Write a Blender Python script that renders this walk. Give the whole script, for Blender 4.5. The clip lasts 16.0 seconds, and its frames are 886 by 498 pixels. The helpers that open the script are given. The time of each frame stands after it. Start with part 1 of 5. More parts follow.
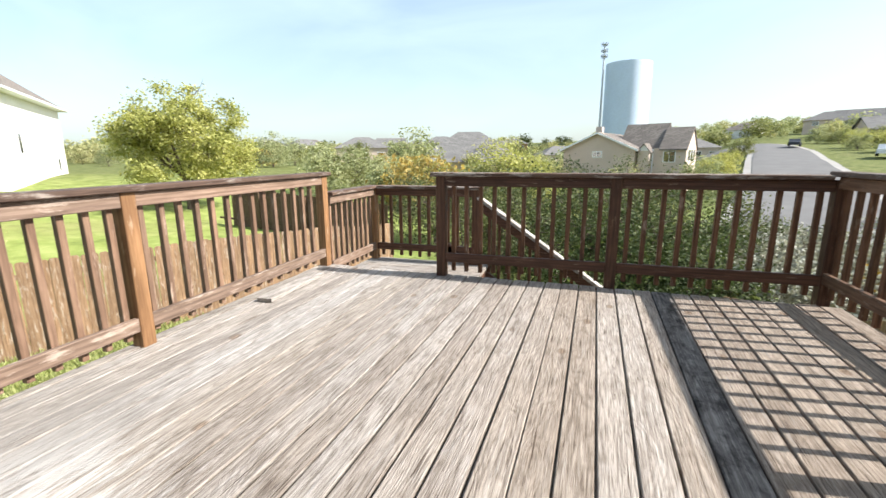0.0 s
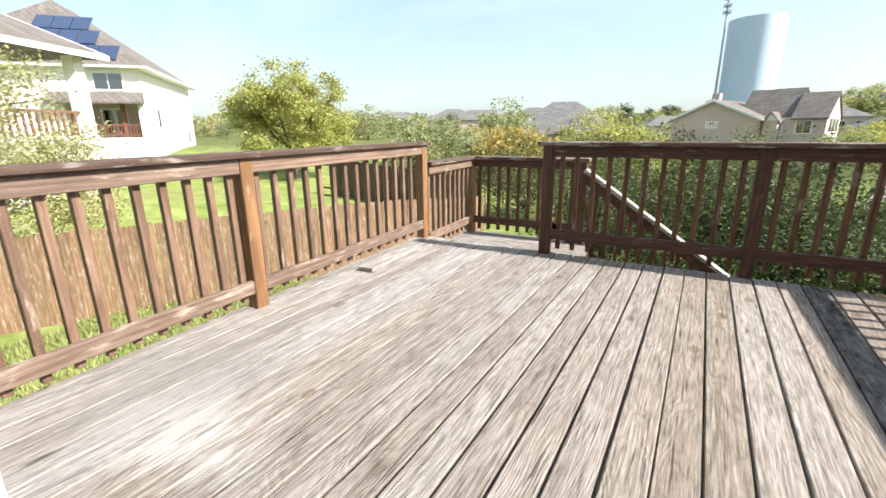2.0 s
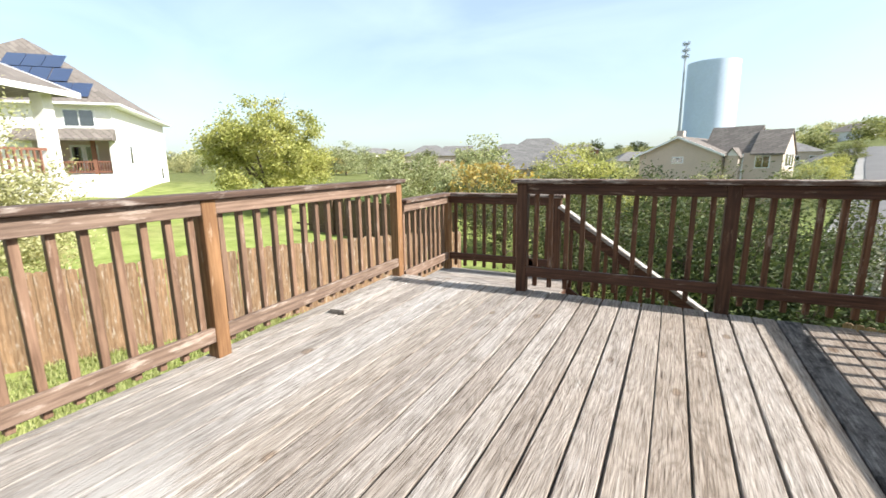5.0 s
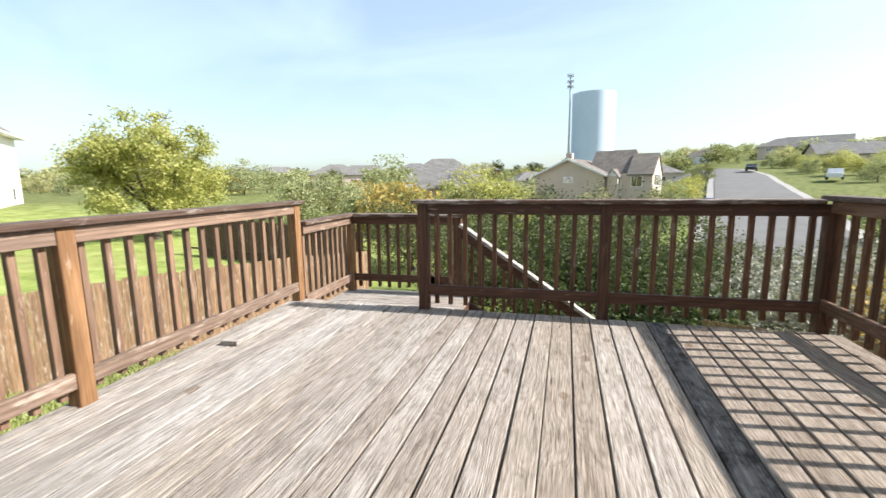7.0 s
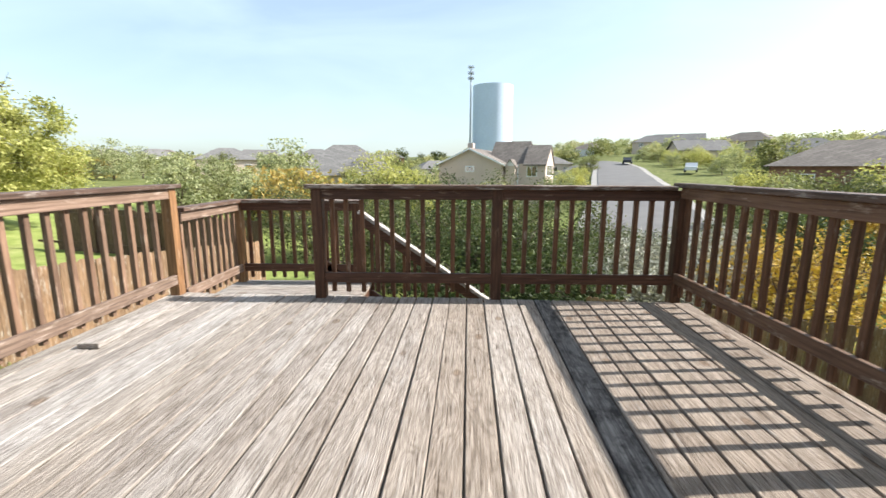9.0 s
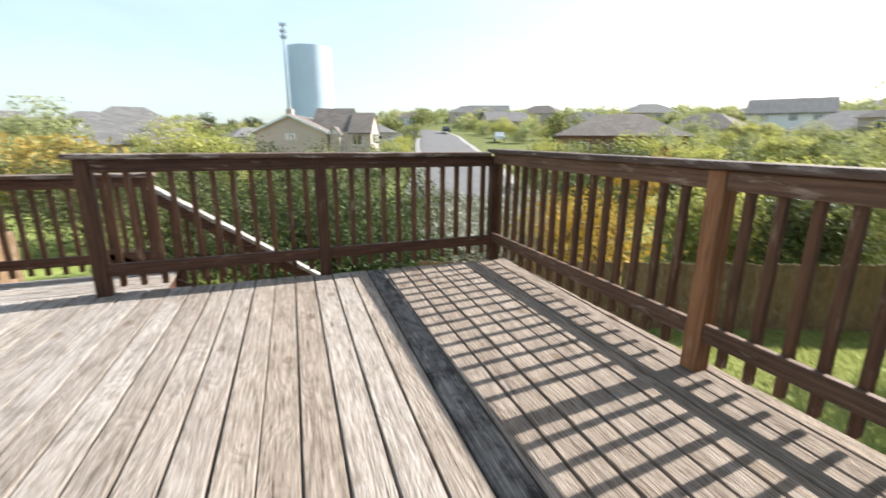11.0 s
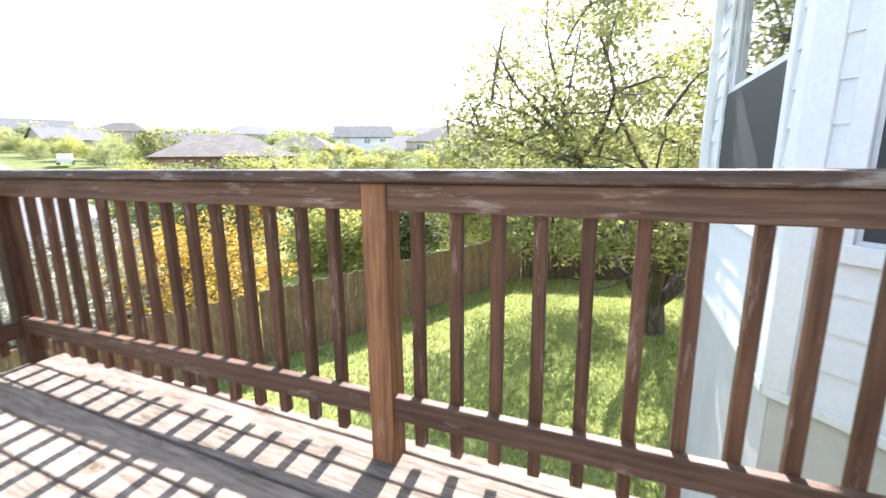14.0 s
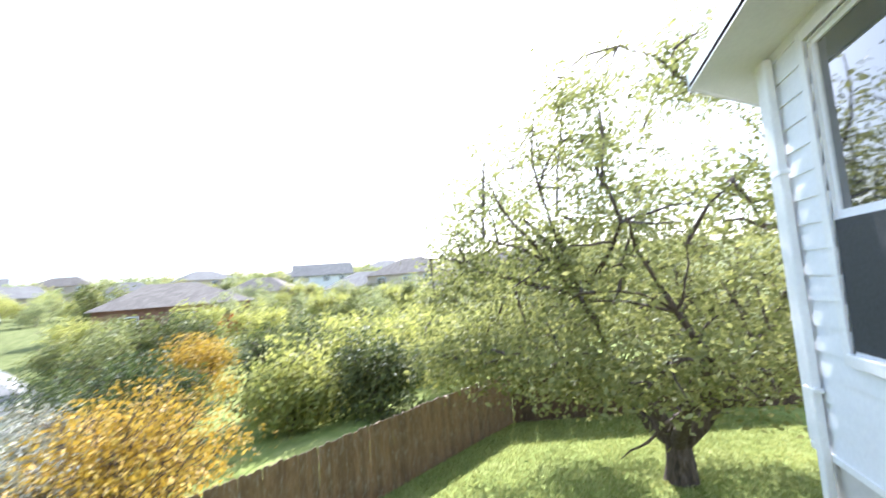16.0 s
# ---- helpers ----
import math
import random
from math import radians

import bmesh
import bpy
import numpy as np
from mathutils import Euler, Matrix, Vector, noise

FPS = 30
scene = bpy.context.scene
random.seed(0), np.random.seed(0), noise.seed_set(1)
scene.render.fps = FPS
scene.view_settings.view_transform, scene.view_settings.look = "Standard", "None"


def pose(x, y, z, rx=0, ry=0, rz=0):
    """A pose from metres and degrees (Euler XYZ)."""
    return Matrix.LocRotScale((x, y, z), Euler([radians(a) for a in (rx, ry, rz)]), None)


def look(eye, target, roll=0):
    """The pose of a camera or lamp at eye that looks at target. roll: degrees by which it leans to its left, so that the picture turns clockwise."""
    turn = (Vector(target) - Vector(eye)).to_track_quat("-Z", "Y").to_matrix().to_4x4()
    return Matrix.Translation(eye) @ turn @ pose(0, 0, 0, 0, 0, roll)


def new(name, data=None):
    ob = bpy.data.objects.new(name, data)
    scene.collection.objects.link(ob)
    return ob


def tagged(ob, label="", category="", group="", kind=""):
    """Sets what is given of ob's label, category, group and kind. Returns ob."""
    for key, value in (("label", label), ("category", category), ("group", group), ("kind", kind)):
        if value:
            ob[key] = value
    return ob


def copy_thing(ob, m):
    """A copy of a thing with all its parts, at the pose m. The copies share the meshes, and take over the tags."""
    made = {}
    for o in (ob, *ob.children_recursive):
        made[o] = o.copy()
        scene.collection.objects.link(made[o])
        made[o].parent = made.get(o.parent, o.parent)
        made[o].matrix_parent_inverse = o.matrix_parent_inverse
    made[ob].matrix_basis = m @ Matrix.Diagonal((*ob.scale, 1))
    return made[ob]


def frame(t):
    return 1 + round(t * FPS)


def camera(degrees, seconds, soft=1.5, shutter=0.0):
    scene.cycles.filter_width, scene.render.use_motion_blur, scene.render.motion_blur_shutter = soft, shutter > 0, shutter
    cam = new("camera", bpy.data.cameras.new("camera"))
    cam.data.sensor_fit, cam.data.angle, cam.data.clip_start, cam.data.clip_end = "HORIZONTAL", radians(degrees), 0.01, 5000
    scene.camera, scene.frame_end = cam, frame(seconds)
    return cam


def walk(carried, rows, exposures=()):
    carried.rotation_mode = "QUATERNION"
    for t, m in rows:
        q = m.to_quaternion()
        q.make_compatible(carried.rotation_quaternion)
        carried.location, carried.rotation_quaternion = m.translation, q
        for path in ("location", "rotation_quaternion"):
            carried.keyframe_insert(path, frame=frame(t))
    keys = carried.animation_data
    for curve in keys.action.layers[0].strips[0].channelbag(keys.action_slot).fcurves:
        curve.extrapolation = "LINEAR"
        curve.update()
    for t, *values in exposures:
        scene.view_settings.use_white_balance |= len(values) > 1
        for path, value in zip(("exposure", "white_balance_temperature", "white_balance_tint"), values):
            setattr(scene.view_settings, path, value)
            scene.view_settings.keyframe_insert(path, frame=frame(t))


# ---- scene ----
cam = camera(90.8, 16.0, shutter=0.5)
PATH = [
    (0, (1.286, -4.003, 1.17), (0.717, -2.131, 0.751), -0.3),
    (0.5, (1.288, -3.994, 1.167), (0.628, -2.157, 0.733), -0.5),
    (1, (1.234, -3.959, 1.166), (0.496, -2.159, 0.701), -1.1),
    (1.5, (1.162, -3.892, 1.153), (0.33, -2.138, 0.672), -2.1),
    (2, (1.084, -3.872, 1.131), (0.167, -2.176, 0.599), -0.6),
    (2.5, (1.016, -3.869, 1.12), (0.088, -2.202, 0.522), -0.2),
    (3, (0.999, -3.827, 1.102), (0.013, -2.211, 0.454), 0.4),
    (5.5, (1.092, -3.772, 1.171), (0.329, -1.952, 0.846), -1.1),
    (6, (1.109, -3.773, 1.181), (0.445, -1.911, 0.879), -0.8),
    (6.5, (1.127, -3.775, 1.182), (0.547, -1.884, 0.887), -0.4),
    (7, (1.148, -3.773, 1.173), (0.684, -1.852, 0.868), -0.7),
    (7.5, (1.17, -3.783, 1.177), (0.812, -1.841, 0.865), -0.9),
    (8, (1.182, -3.779, 1.167), (0.922, -1.824, 0.831), -0.8),
    (10.5, (1.267, -3.705, 1.134), (1.718, -1.799, 0.729), 1.0),
    (11, (1.266, -3.651, 1.128), (1.96, -1.841, 0.638), 0.4),
    (11.5, (1.315, -3.531, 1.104), (2.33, -1.907, 0.528), -0.7),
    (12, (1.379, -3.465, 1.074), (2.678, -2.083, 0.439), 0.4),
    (12.5, (1.444, -3.323, 1.015), (3.013, -2.27, 0.358), -0.8),
    (13, (1.538, -3.215, 1.019), (3.218, -2.331, 0.391), -0.2),
    (13.5, (1.751, -3.092, 1.059), (3.519, -2.274, 0.603), -0.5),
    (14, (1.945, -2.945, 1.07), (3.762, -2.21, 0.666), -0.6),
    (14.5, (2.151, -2.736, 1.113), (4.022, -2.099, 0.809), -1.6),
    (15, (2.407, -2.555, 1.155), (4.265, -1.84, 0.962), -2.3),
    (15.5, (2.691, -2.371, 1.228), (4.527, -1.579, 1.231), -3.3),
    (16, (2.78, -2.108, 1.316), (4.694, -1.554, 1.486), -4.7),
]
EXPOSURES = [(0.0, 1.17, 6450, 10), (8.0, 1.15, 6450, 10), (10.5, 1.12, 6420, 10), (11.5, 1.40, 6450, 11), (12.5, 1.82, 6350, 13), (13.5, 2.2, 6100, 15), (15.0, 2.28, 5950, 16), (15.5, 2.05, 5850, 15), (16.0, 1.98, 5700, 14)]
walk(cam, [(t, look(eye, target, roll)) for t, eye, target, roll in PATH], exposures=EXPOSURES)

# ---- world, sun ----
SUN = Vector((1.235, 0.11, 1.0)).normalized()
world = bpy.data.worlds.new("sky")
scene.world = world
world.use_nodes = True
wn = world.node_tree
wn.nodes.clear()
sky = wn.nodes.new("ShaderNodeTexSky")
sky.sky_type = "NISHITA"
sky.sun_disc = False
sky.sun_elevation = math.asin(SUN.z)
sky.sun_rotation = math.atan2(SUN.x, SUN.y)
sky.air_density, sky.dust_density, sky.ozone_density = 1.0, 2.0, 1.0
sky_bg = wn.nodes.new("ShaderNodeBackground")
sky_bg.inputs["Strength"].default_value = 0.106
sky_out = wn.nodes.new("ShaderNodeOutputWorld")
tc = wn.nodes.new("ShaderNodeTexCoord")
mp_ = wn.nodes.new("ShaderNodeMapping")
mp_.inputs["Scale"].default_value = (1.2, 2.2, 4.5)
mp_.inputs["Rotation"].default_value = (0.2, 0.1, 0.6)
cirrus = wn.nodes.new("ShaderNodeTexNoise")
cirrus.inputs["Scale"].default_value, cirrus.inputs["Detail"].default_value, cirrus.inputs["Distortion"].default_value = 1.6, 7.0, 0.6
veil = wn.nodes.new("ShaderNodeValToRGB")
veil.color_ramp.elements[0].position, veil.color_ramp.elements[1].position = 0.40, 0.85
veil.color_ramp.elements[0].color, veil.color_ramp.elements[1].color = (0.26, 0.26, 0.26, 1), (0.58, 0.58, 0.58, 1)
cloud_mix = wn.nodes.new("ShaderNodeMix")
cloud_mix.data_type = "RGBA"
cloud_mix.inputs[7].default_value = (4.7, 5.8, 6.2, 1)
wn.links.new(tc.outputs["Generated"], mp_.inputs[0])
wn.links.new(mp_.outputs[0], cirrus.inputs["Vector"])
wn.links.new(cirrus.outputs["Fac"], veil.inputs[0])
wn.links.new(veil.outputs[0], cloud_mix.inputs[0])
wn.links.new(sky.outputs[0], cloud_mix.inputs[6])
wn.links.new(cloud_mix.outputs[2], sky_bg.inputs[0])
wn.links.new(sky_bg.outputs[0], sky_out.inputs[0])

sun_data = bpy.data.lights.new("sun", "SUN")
sun_data.energy, sun_data.angle, sun_data.color = 5.0, radians(0.55), (1.0, 0.955, 0.89)
sun = new("sun", sun_data)
sun.matrix_basis = look(SUN * 60, (0, 0, 0))


# ---- materials ----
class Nodes:
    """A small helper round one material's node tree."""

    def __init__(self, name, rough=0.7, metal=0.0, spec=0.3):
        self.mat = bpy.data.materials.new(name)
        self.mat.use_nodes = True
        self.t = self.mat.node_tree
        self.bsdf = self.t.nodes["Principled BSDF"]
        self.out = self.t.nodes["Material Output"]
        self.set("Roughness", rough).set("Metallic", metal).set("Specular IOR Level", spec)

    def set(self, key, value):
        self.bsdf.inputs[key].default_value = value
        return self

    def node(self, kind, **kw):
        n = self.t.nodes.new(kind)
        for k, v in kw.items():
            if k in n.inputs:
                n.inputs[k].default_value = v
        return n

    def link(self, a, b):
        self.t.links.new(a, b)

    def coords(self, kind="Object", scale=(1, 1, 1), shift=None):
        if kind == "World":
            src = self.node("ShaderNodeNewGeometry").outputs["Position"]
        else:
            src = self.node("ShaderNodeTexCoord").outputs[kind]
        if shift is not None:
            add = self.node("ShaderNodeVectorMath")
            add.operation = "ADD"
            self.link(src, add.inputs[0])
            self.link(shift, add.inputs[1])
            src = add.outputs[0]
        m = self.node("ShaderNodeMapping")
        m.inputs["Scale"].default_value = scale
        self.link(src, m.inputs["Vector"])
        return m.outputs[0]

    def noise(self, vec, scale=5.0, detail=5.0, rough=0.55, distort=0.0):
        n = self.node("ShaderNodeTexNoise", Scale=scale, Detail=detail, Roughness=rough, Distortion=distort)
        self.link(vec, n.inputs["Vector"])
        return n.outputs["Fac"]

    def ramp(self, fac, stops):
        r = self.node("ShaderNodeValToRGB")
        e = r.color_ramp.elements
        while len(e) < len(stops):
            e.new(0.5)
        for el, (p, c) in zip(e, stops):
            el.position = p
            el.color = (*c, 1) if len(c) == 3 else c
        self.link(fac, r.inputs[0])
        return r.outputs[0]

    def mix(self, fac, a, b, blend="MIX"):
        m = self.node("ShaderNodeMix")
        m.data_type, m.blend_type = "RGBA", blend
        for sock, v in ((m.inputs[0], fac), (m.inputs[6], a), (m.inputs[7], b)):
            if hasattr(v, "links"):
                self.link(v, sock)
            elif isinstance(v, (int, float)):
                sock.default_value = v
            else:
                sock.default_value = (*v, 1)
        return m.outputs[2]

    def math(self, op, a, b=0.5, clamp=False):
        m = self.node("ShaderNodeMath")
        m.operation, m.use_clamp = op, clamp
        for sock, v in ((m.inputs[0], a), (m.inputs[1], b)):
            if hasattr(v, "links"):
                self.link(v, sock)
            else:
                sock.default_value = v
        return m.outputs[0]

    def random(self):
        return self.node("ShaderNodeObjectInfo").outputs["Random"]

    def island(self):
        return self.node("ShaderNodeNewGeometry").outputs["Random Per Island"]

    def color(self, c):
        self.link(c, self.bsdf.inputs["Base Color"])
        return self

    def bump(self, height, strength=0.3, distance=0.005):
        b = self.node("ShaderNodeBump", Strength=strength, Distance=distance)
        self.link(height, b.inputs["Height"])
        self.link(b.outputs[0], self.bsdf.inputs["Normal"])
        return self


def grain_shift(n, axis=1):
    """An offset of its own for each board, from its random number."""
    r = n.random()
    c = n.node("ShaderNodeCombineXYZ")
    for i, k in enumerate((37.0, 91.0, 53.0)):
        n.link(n.math("MULTIPLY", r, k), c.inputs[i])
    return c.outputs[0]


def stretched(axis, along, across):
    return tuple(along if i == axis else across for i in range(3))


def deck_wood():
    n = Nodes("weathered_deck_wood", rough=0.85, spec=0.2)
    sh = grain_shift(n)
    hair = n.noise(n.coords("Object", (1, 0.03, 1), sh), 230, 4, 0.6, 0.1)
    streak = n.noise(n.coords("Object", (1, 0.035, 1), sh), 95, 8, 0.72, 0.3)
    peel = n.noise(n.coords("Object", (1, 0.09, 1), sh), 42, 9, 0.74, 0.4)
    blot = n.noise(n.coords("Object", (1, 0.42, 1), sh), 8, 8, 0.7, 0.3)
    wide = n.noise(n.coords("World", (1, 0.6, 1)), 0.8, 4, 0.6)
    # arched figure of flat-sawn boards
    bend = n.noise(n.coords("Object", (1, 0.22, 1), sh), 4.5, 2, 0.45)
    fx = n.node("ShaderNodeSeparateXYZ")
    n.link(n.coords("Object", (1, 1, 1), sh), fx.inputs[0])
    phase = n.math("ADD", n.math("MULTIPLY", bend, 150.0), n.math("MULTIPLY", fx.outputs[0], 170.0))
    rings = n.math("ADD", n.math("MULTIPLY", n.math("SINE", phase, 0.0), 0.5), 0.5)
    tan = n.ramp(streak, [(0.32, (0.155, 0.12, 0.092)), (0.47, (0.25, 0.202, 0.16)), (0.62, (0.345, 0.288, 0.235))])
    grey = n.ramp(streak, [(0.32, (0.185, 0.172, 0.160)), (0.46, (0.30, 0.284, 0.268)), (0.60, (0.435, 0.417, 0.398))])
    # more bleached towards the side in full sun
    px = n.node("ShaderNodeSeparateXYZ")
    n.link(n.node("ShaderNodeNewGeometry").outputs["Position"], px.inputs[0])
    worn = n.math("ADD", n.math("MULTIPLY", px.outputs[0], -0.29), n.math("ADD", n.math("MULTIPLY", wide, 1.0), n.math("MULTIPLY", n.random(), 0.40)))
    worn = n.math("ADD", worn, n.math("MULTIPLY", n.math("SUBTRACT", peel, 0.5), 0.55), clamp=True)
    worn = n.math("ADD", worn, 0.14, clamp=True)
    base = n.mix(worn, tan, grey)
    base = n.mix(0.28, base, n.ramp(rings, [(0.04, (0.56, 0.52, 0.48)), (0.3, (0.95, 0.94, 0.93)), (0.75, (1.10, 1.10, 1.10))]), "MULTIPLY")
    base = n.mix(0.85, base, n.ramp(hair, [(0.36, (0.42, 0.37, 0.33)), (0.45, (0.92, 0.90, 0.88)), (0.56, (1.13, 1.12, 1.10))]), "MULTIPLY")
    base = n.mix(0.8, base, n.ramp(blot, [(0.34, (0.66, 0.62, 0.58)), (0.46, (0.96, 0.955, 0.95)), (0.65, (1.10, 1.10, 1.09))]), "MULTIPLY")
    # silvered fibres lifting off in flakes
    base = n.mix(n.math("MULTIPLY", n.ramp(peel, [(0.575, (0, 0, 0)), (0.64, (1, 1, 1))]), 0.35), base, (0.44, 0.425, 0.405))
    tone = n.ramp(n.random(), [(0.0, (0.75, 0.73, 0.72)), (0.3, (0.90, 0.90, 0.91)), (0.6, (0.79, 0.745, 0.70)), (1.0, (0.96, 0.945, 0.94))])
    base = n.mix(1.0, base, tone, "MULTIPLY")
    crack = n.noise(n.coords("Object", (1, 0.022, 1), sh), 130, 2, 0.5, 0.3)
    base = n.mix(0.85, base, n.ramp(crack, [(0.315, (0.2, 0.16, 0.13)), (0.335, (1, 1, 1))]), "MULTIPLY")
    # knots, each with a dark core and a ring round it
    v = n.node("ShaderNodeTexVoronoi", Scale=3.4)
    n.link(n.coords("Object", (1.0, 0.55, 0.0), sh), v.inputs["Vector"])
    base = n.mix(0.75, base, n.ramp(v.outputs["Distance"], [(0.02, (0.22, 0.15, 0.10)), (0.055, (0.75, 0.62, 0.5)), (0.075, (0.42, 0.34, 0.28)), (0.11, (1, 1, 1))]), "MULTIPLY")
    # a sun-bleached patch and a dark damp stain near the door, each with a ragged edge
    for (sx, sy), (ax, ay), tint, lo, hi in (((-0.62, -3.05), (1.0, 0.55), (0.56, 0.55, 0.53), 0.26, 0.62), ((-0.95, -2.85), (0.75, 0.85), (0.20, 0.185, 0.17), 0.15, 0.45)):
        off = n.node("ShaderNodeMapping")
        off.inputs["Location"].default_value = (-sx / ax, -sy / ay, 0)
        off.inputs["Scale"].default_value = (1 / ax, 1 / ay, 0)
        n.link(n.node("ShaderNodeNewGeometry").outputs["Position"], off.inputs["Vector"])
        ln = n.node("ShaderNodeVectorMath")
        ln.operation = "LENGTH"
        n.link(off.outputs[0], ln.inputs[0])
        ragged = n.math("MULTIPLY", n.math("SUBTRACT", 1.0, ln.outputs["Value"], clamp=True), n.math("ADD", n.math("MULTIPLY", peel, 3.0), -0.95))
        base = n.mix(n.math("MULTIPLY", n.ramp(ragged, [(lo, (0, 0, 0)), (hi, (1, 1, 1))]), 0.6), base, tint)
    n.color(base)
    n.bump(n.math("ADD", n.math("ADD", hair, streak), n.math("MULTIPLY", rings, 0.3)), 0.6, 0.006)
    return n.mat


def mould_shadow_wood():
    n = Nodes("mould_shadow_deck_wood", rough=0.85, spec=0.2)
    sh = grain_shift(n)
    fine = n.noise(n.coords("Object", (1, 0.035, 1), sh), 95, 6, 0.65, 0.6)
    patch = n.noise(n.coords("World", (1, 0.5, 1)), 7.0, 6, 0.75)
    # mould stains, with the rail cap's shadow also darkened into the board's colour
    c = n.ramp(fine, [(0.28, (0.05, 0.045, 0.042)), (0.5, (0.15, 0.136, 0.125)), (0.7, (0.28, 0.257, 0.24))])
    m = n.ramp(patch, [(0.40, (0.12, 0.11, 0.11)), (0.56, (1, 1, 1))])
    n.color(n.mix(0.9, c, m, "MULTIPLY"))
    n.bump(fine, 0.6, 0.006)
    return n.mat


def stained_wood(name, axis, dark, light, worn=None, amount=0.5):
    """Brown stained lumber with its grain along one axis, and worn patches."""
    n = Nodes(name, rough=0.62, spec=0.3)
    sh = grain_shift(n)
    fine = n.noise(n.coords("World", stretched(axis, 0.05, 1.0), sh), 70, 5, 0.6, 0.5)
    broad = n.noise(n.coords("World", stretched(axis, 0.25, 1.0), sh), 9, 4, 0.6, 1.0)
    c = n.ramp(fine, [(0.3, dark), (0.7, light)])
    tone = n.ramp(n.random(), [(0, (0.75, 0.75, 0.75)), (1, (1.15, 1.1, 1.05))])
    c = n.mix(0.8, c, tone, "MULTIPLY")
    shade = n.ramp(broad, [(0.3, (0.6, 0.58, 0.56)), (0.6, (1, 1, 1))])
    c = n.mix(0.7, c, shade, "MULTIPLY")
    ring = n.node("ShaderNodeTexWave", Scale=9.0, Distortion=7.0, Detail=2.0)
    ring.bands_direction = "Z" if axis != 2 else "X"
    n.link(n.coords("World", stretched(axis, 0.12, 1.0), sh), ring.inputs["Vector"])
    c = n.mix(0.45, c, n.ramp(ring.outputs["Fac"], [(0.15, (0.55, 0.5, 0.47)), (0.55, (1.05, 1.05, 1.05))]), "MULTIPLY")
    if worn:
        rub = n.noise(n.coords("World", stretched(axis, 0.18, 1.0), sh), 26, 6, 0.7)
        lo = 0.62 - 0.25 * amount
        fac = n.ramp(rub, [(lo, (0, 0, 0)), (lo + 0.12, (1, 1, 1))])
        c = n.mix(fac, c, worn)
    n.color(c)
    n.bump(fine, 0.35, 0.004)
    return n.mat


def leaf_mat(name, a, b, c, trans=0.35):
    n = Nodes(name, rough=0.6, spec=0.2)
    col = n.ramp(n.island(), [(0.0, a), (0.5, b), (1.0, c)])
    big = n.noise(n.coords("World"), 0.55, 2, 0.5)
    col = n.mix(0.6, col, n.ramp(big, [(0.3, (0.65, 0.72, 0.62)), (0.7, (1.15, 1.1, 1.0))]), "MULTIPLY")
    n.color(col)
    tr = n.node("ShaderNodeBsdfTranslucent")
    n.link(n.mix(1.0, col, (1.2, 1.2, 0.9), "MULTIPLY"), tr.inputs["Color"])
    mx = n.node("ShaderNodeMixShader", Fac=trans)
    n.link(n.bsdf.outputs[0], mx.inputs[1])
    n.link(tr.outputs[0], mx.inputs[2])
    n.link(mx.outputs[0], n.out.inputs[0])
    return n.mat


def bark_mat():
    n = Nodes("rough_grey_brown_bark", rough=0.9, spec=0.15)
    f = n.noise(n.coords("World", (1, 1, 0.25)), 14, 6, 0.65, 0.8)
    n.color(n.ramp(f, [(0.3, (0.045, 0.035, 0.028)), (0.55, (0.13, 0.10, 0.08)), (0.75, (0.22, 0.18, 0.15))]))
    n.bump(f, 0.8, 0.03)
    return n.mat


def plain(name, rgb, rough=0.7, var=0.2, scale=3.0, metal=0.0, spec=0.3, bump=0.1):
    n = Nodes(name, rough=rough, metal=metal, spec=spec)
    big = n.noise(n.coords("World"), scale, 4, 0.6)
    small = n.noise(n.coords("World"), scale * 17, 4, 0.6)
    lo = tuple(v * (1 - var) for v in rgb)
    hi = tuple(min(1.0, v * (1 + var * 0.6)) for v in rgb)
    c = n.ramp(big, [(0.3, lo), (0.7, hi)])
    c = n.mix(0.35, c, n.ramp(small, [(0.3, (0.8, 0.8, 0.8)), (0.65, (1, 1, 1))]), "MULTIPLY")
    n.color(c)
    if bump:
        n.bump(small, bump, 0.004)
    return n.mat


def ground_mat():
    n = Nodes("grassy_ground", rough=0.95, spec=0.1)
    w = n.coords("World")
    big = n.noise(w, 0.16, 3, 0.6)
    mid = n.noise(w, 1.3, 4, 0.6)
    fine = n.noise(w, 28, 5, 0.7)
    g = n.ramp(mid, [(0.28, (0.145, 0.18, 0.05)), (0.5, (0.235, 0.28, 0.082)), (0.75, (0.33, 0.36, 0.138))])
    g = n.mix(n.ramp(big, [(0.52, (0, 0, 0)), (0.75, (0.6, 0.6, 0.6))]), g, (0.25, 0.215, 0.11))
    g = n.mix(0.6, g, n.ramp(fine, [(0.3, (0.55, 0.58, 0.5)), (0.65, (1.1, 1.1, 1.0))]), "MULTIPLY")
    # the lawns give way to scrub and leaf litter farther out
    px = n.node("ShaderNodeVectorMath")
    px.operation = "LENGTH"
    n.link(w, px.inputs[0])
    far = n.math("MULTIPLY", n.math("SUBTRACT", px.outputs["Value"], 30.0), 0.06, clamp=True)
    scrub = n.ramp(mid, [(0.3, (0.05, 0.06, 0.02)), (0.55, (0.11, 0.12, 0.045)), (0.8, (0.19, 0.18, 0.09))])
    g = n.mix(n.math("MULTIPLY", far, 0.8), g, scrub)
    n.color(g)
    n.bump(fine, 0.6, 0.03)
    return n.mat


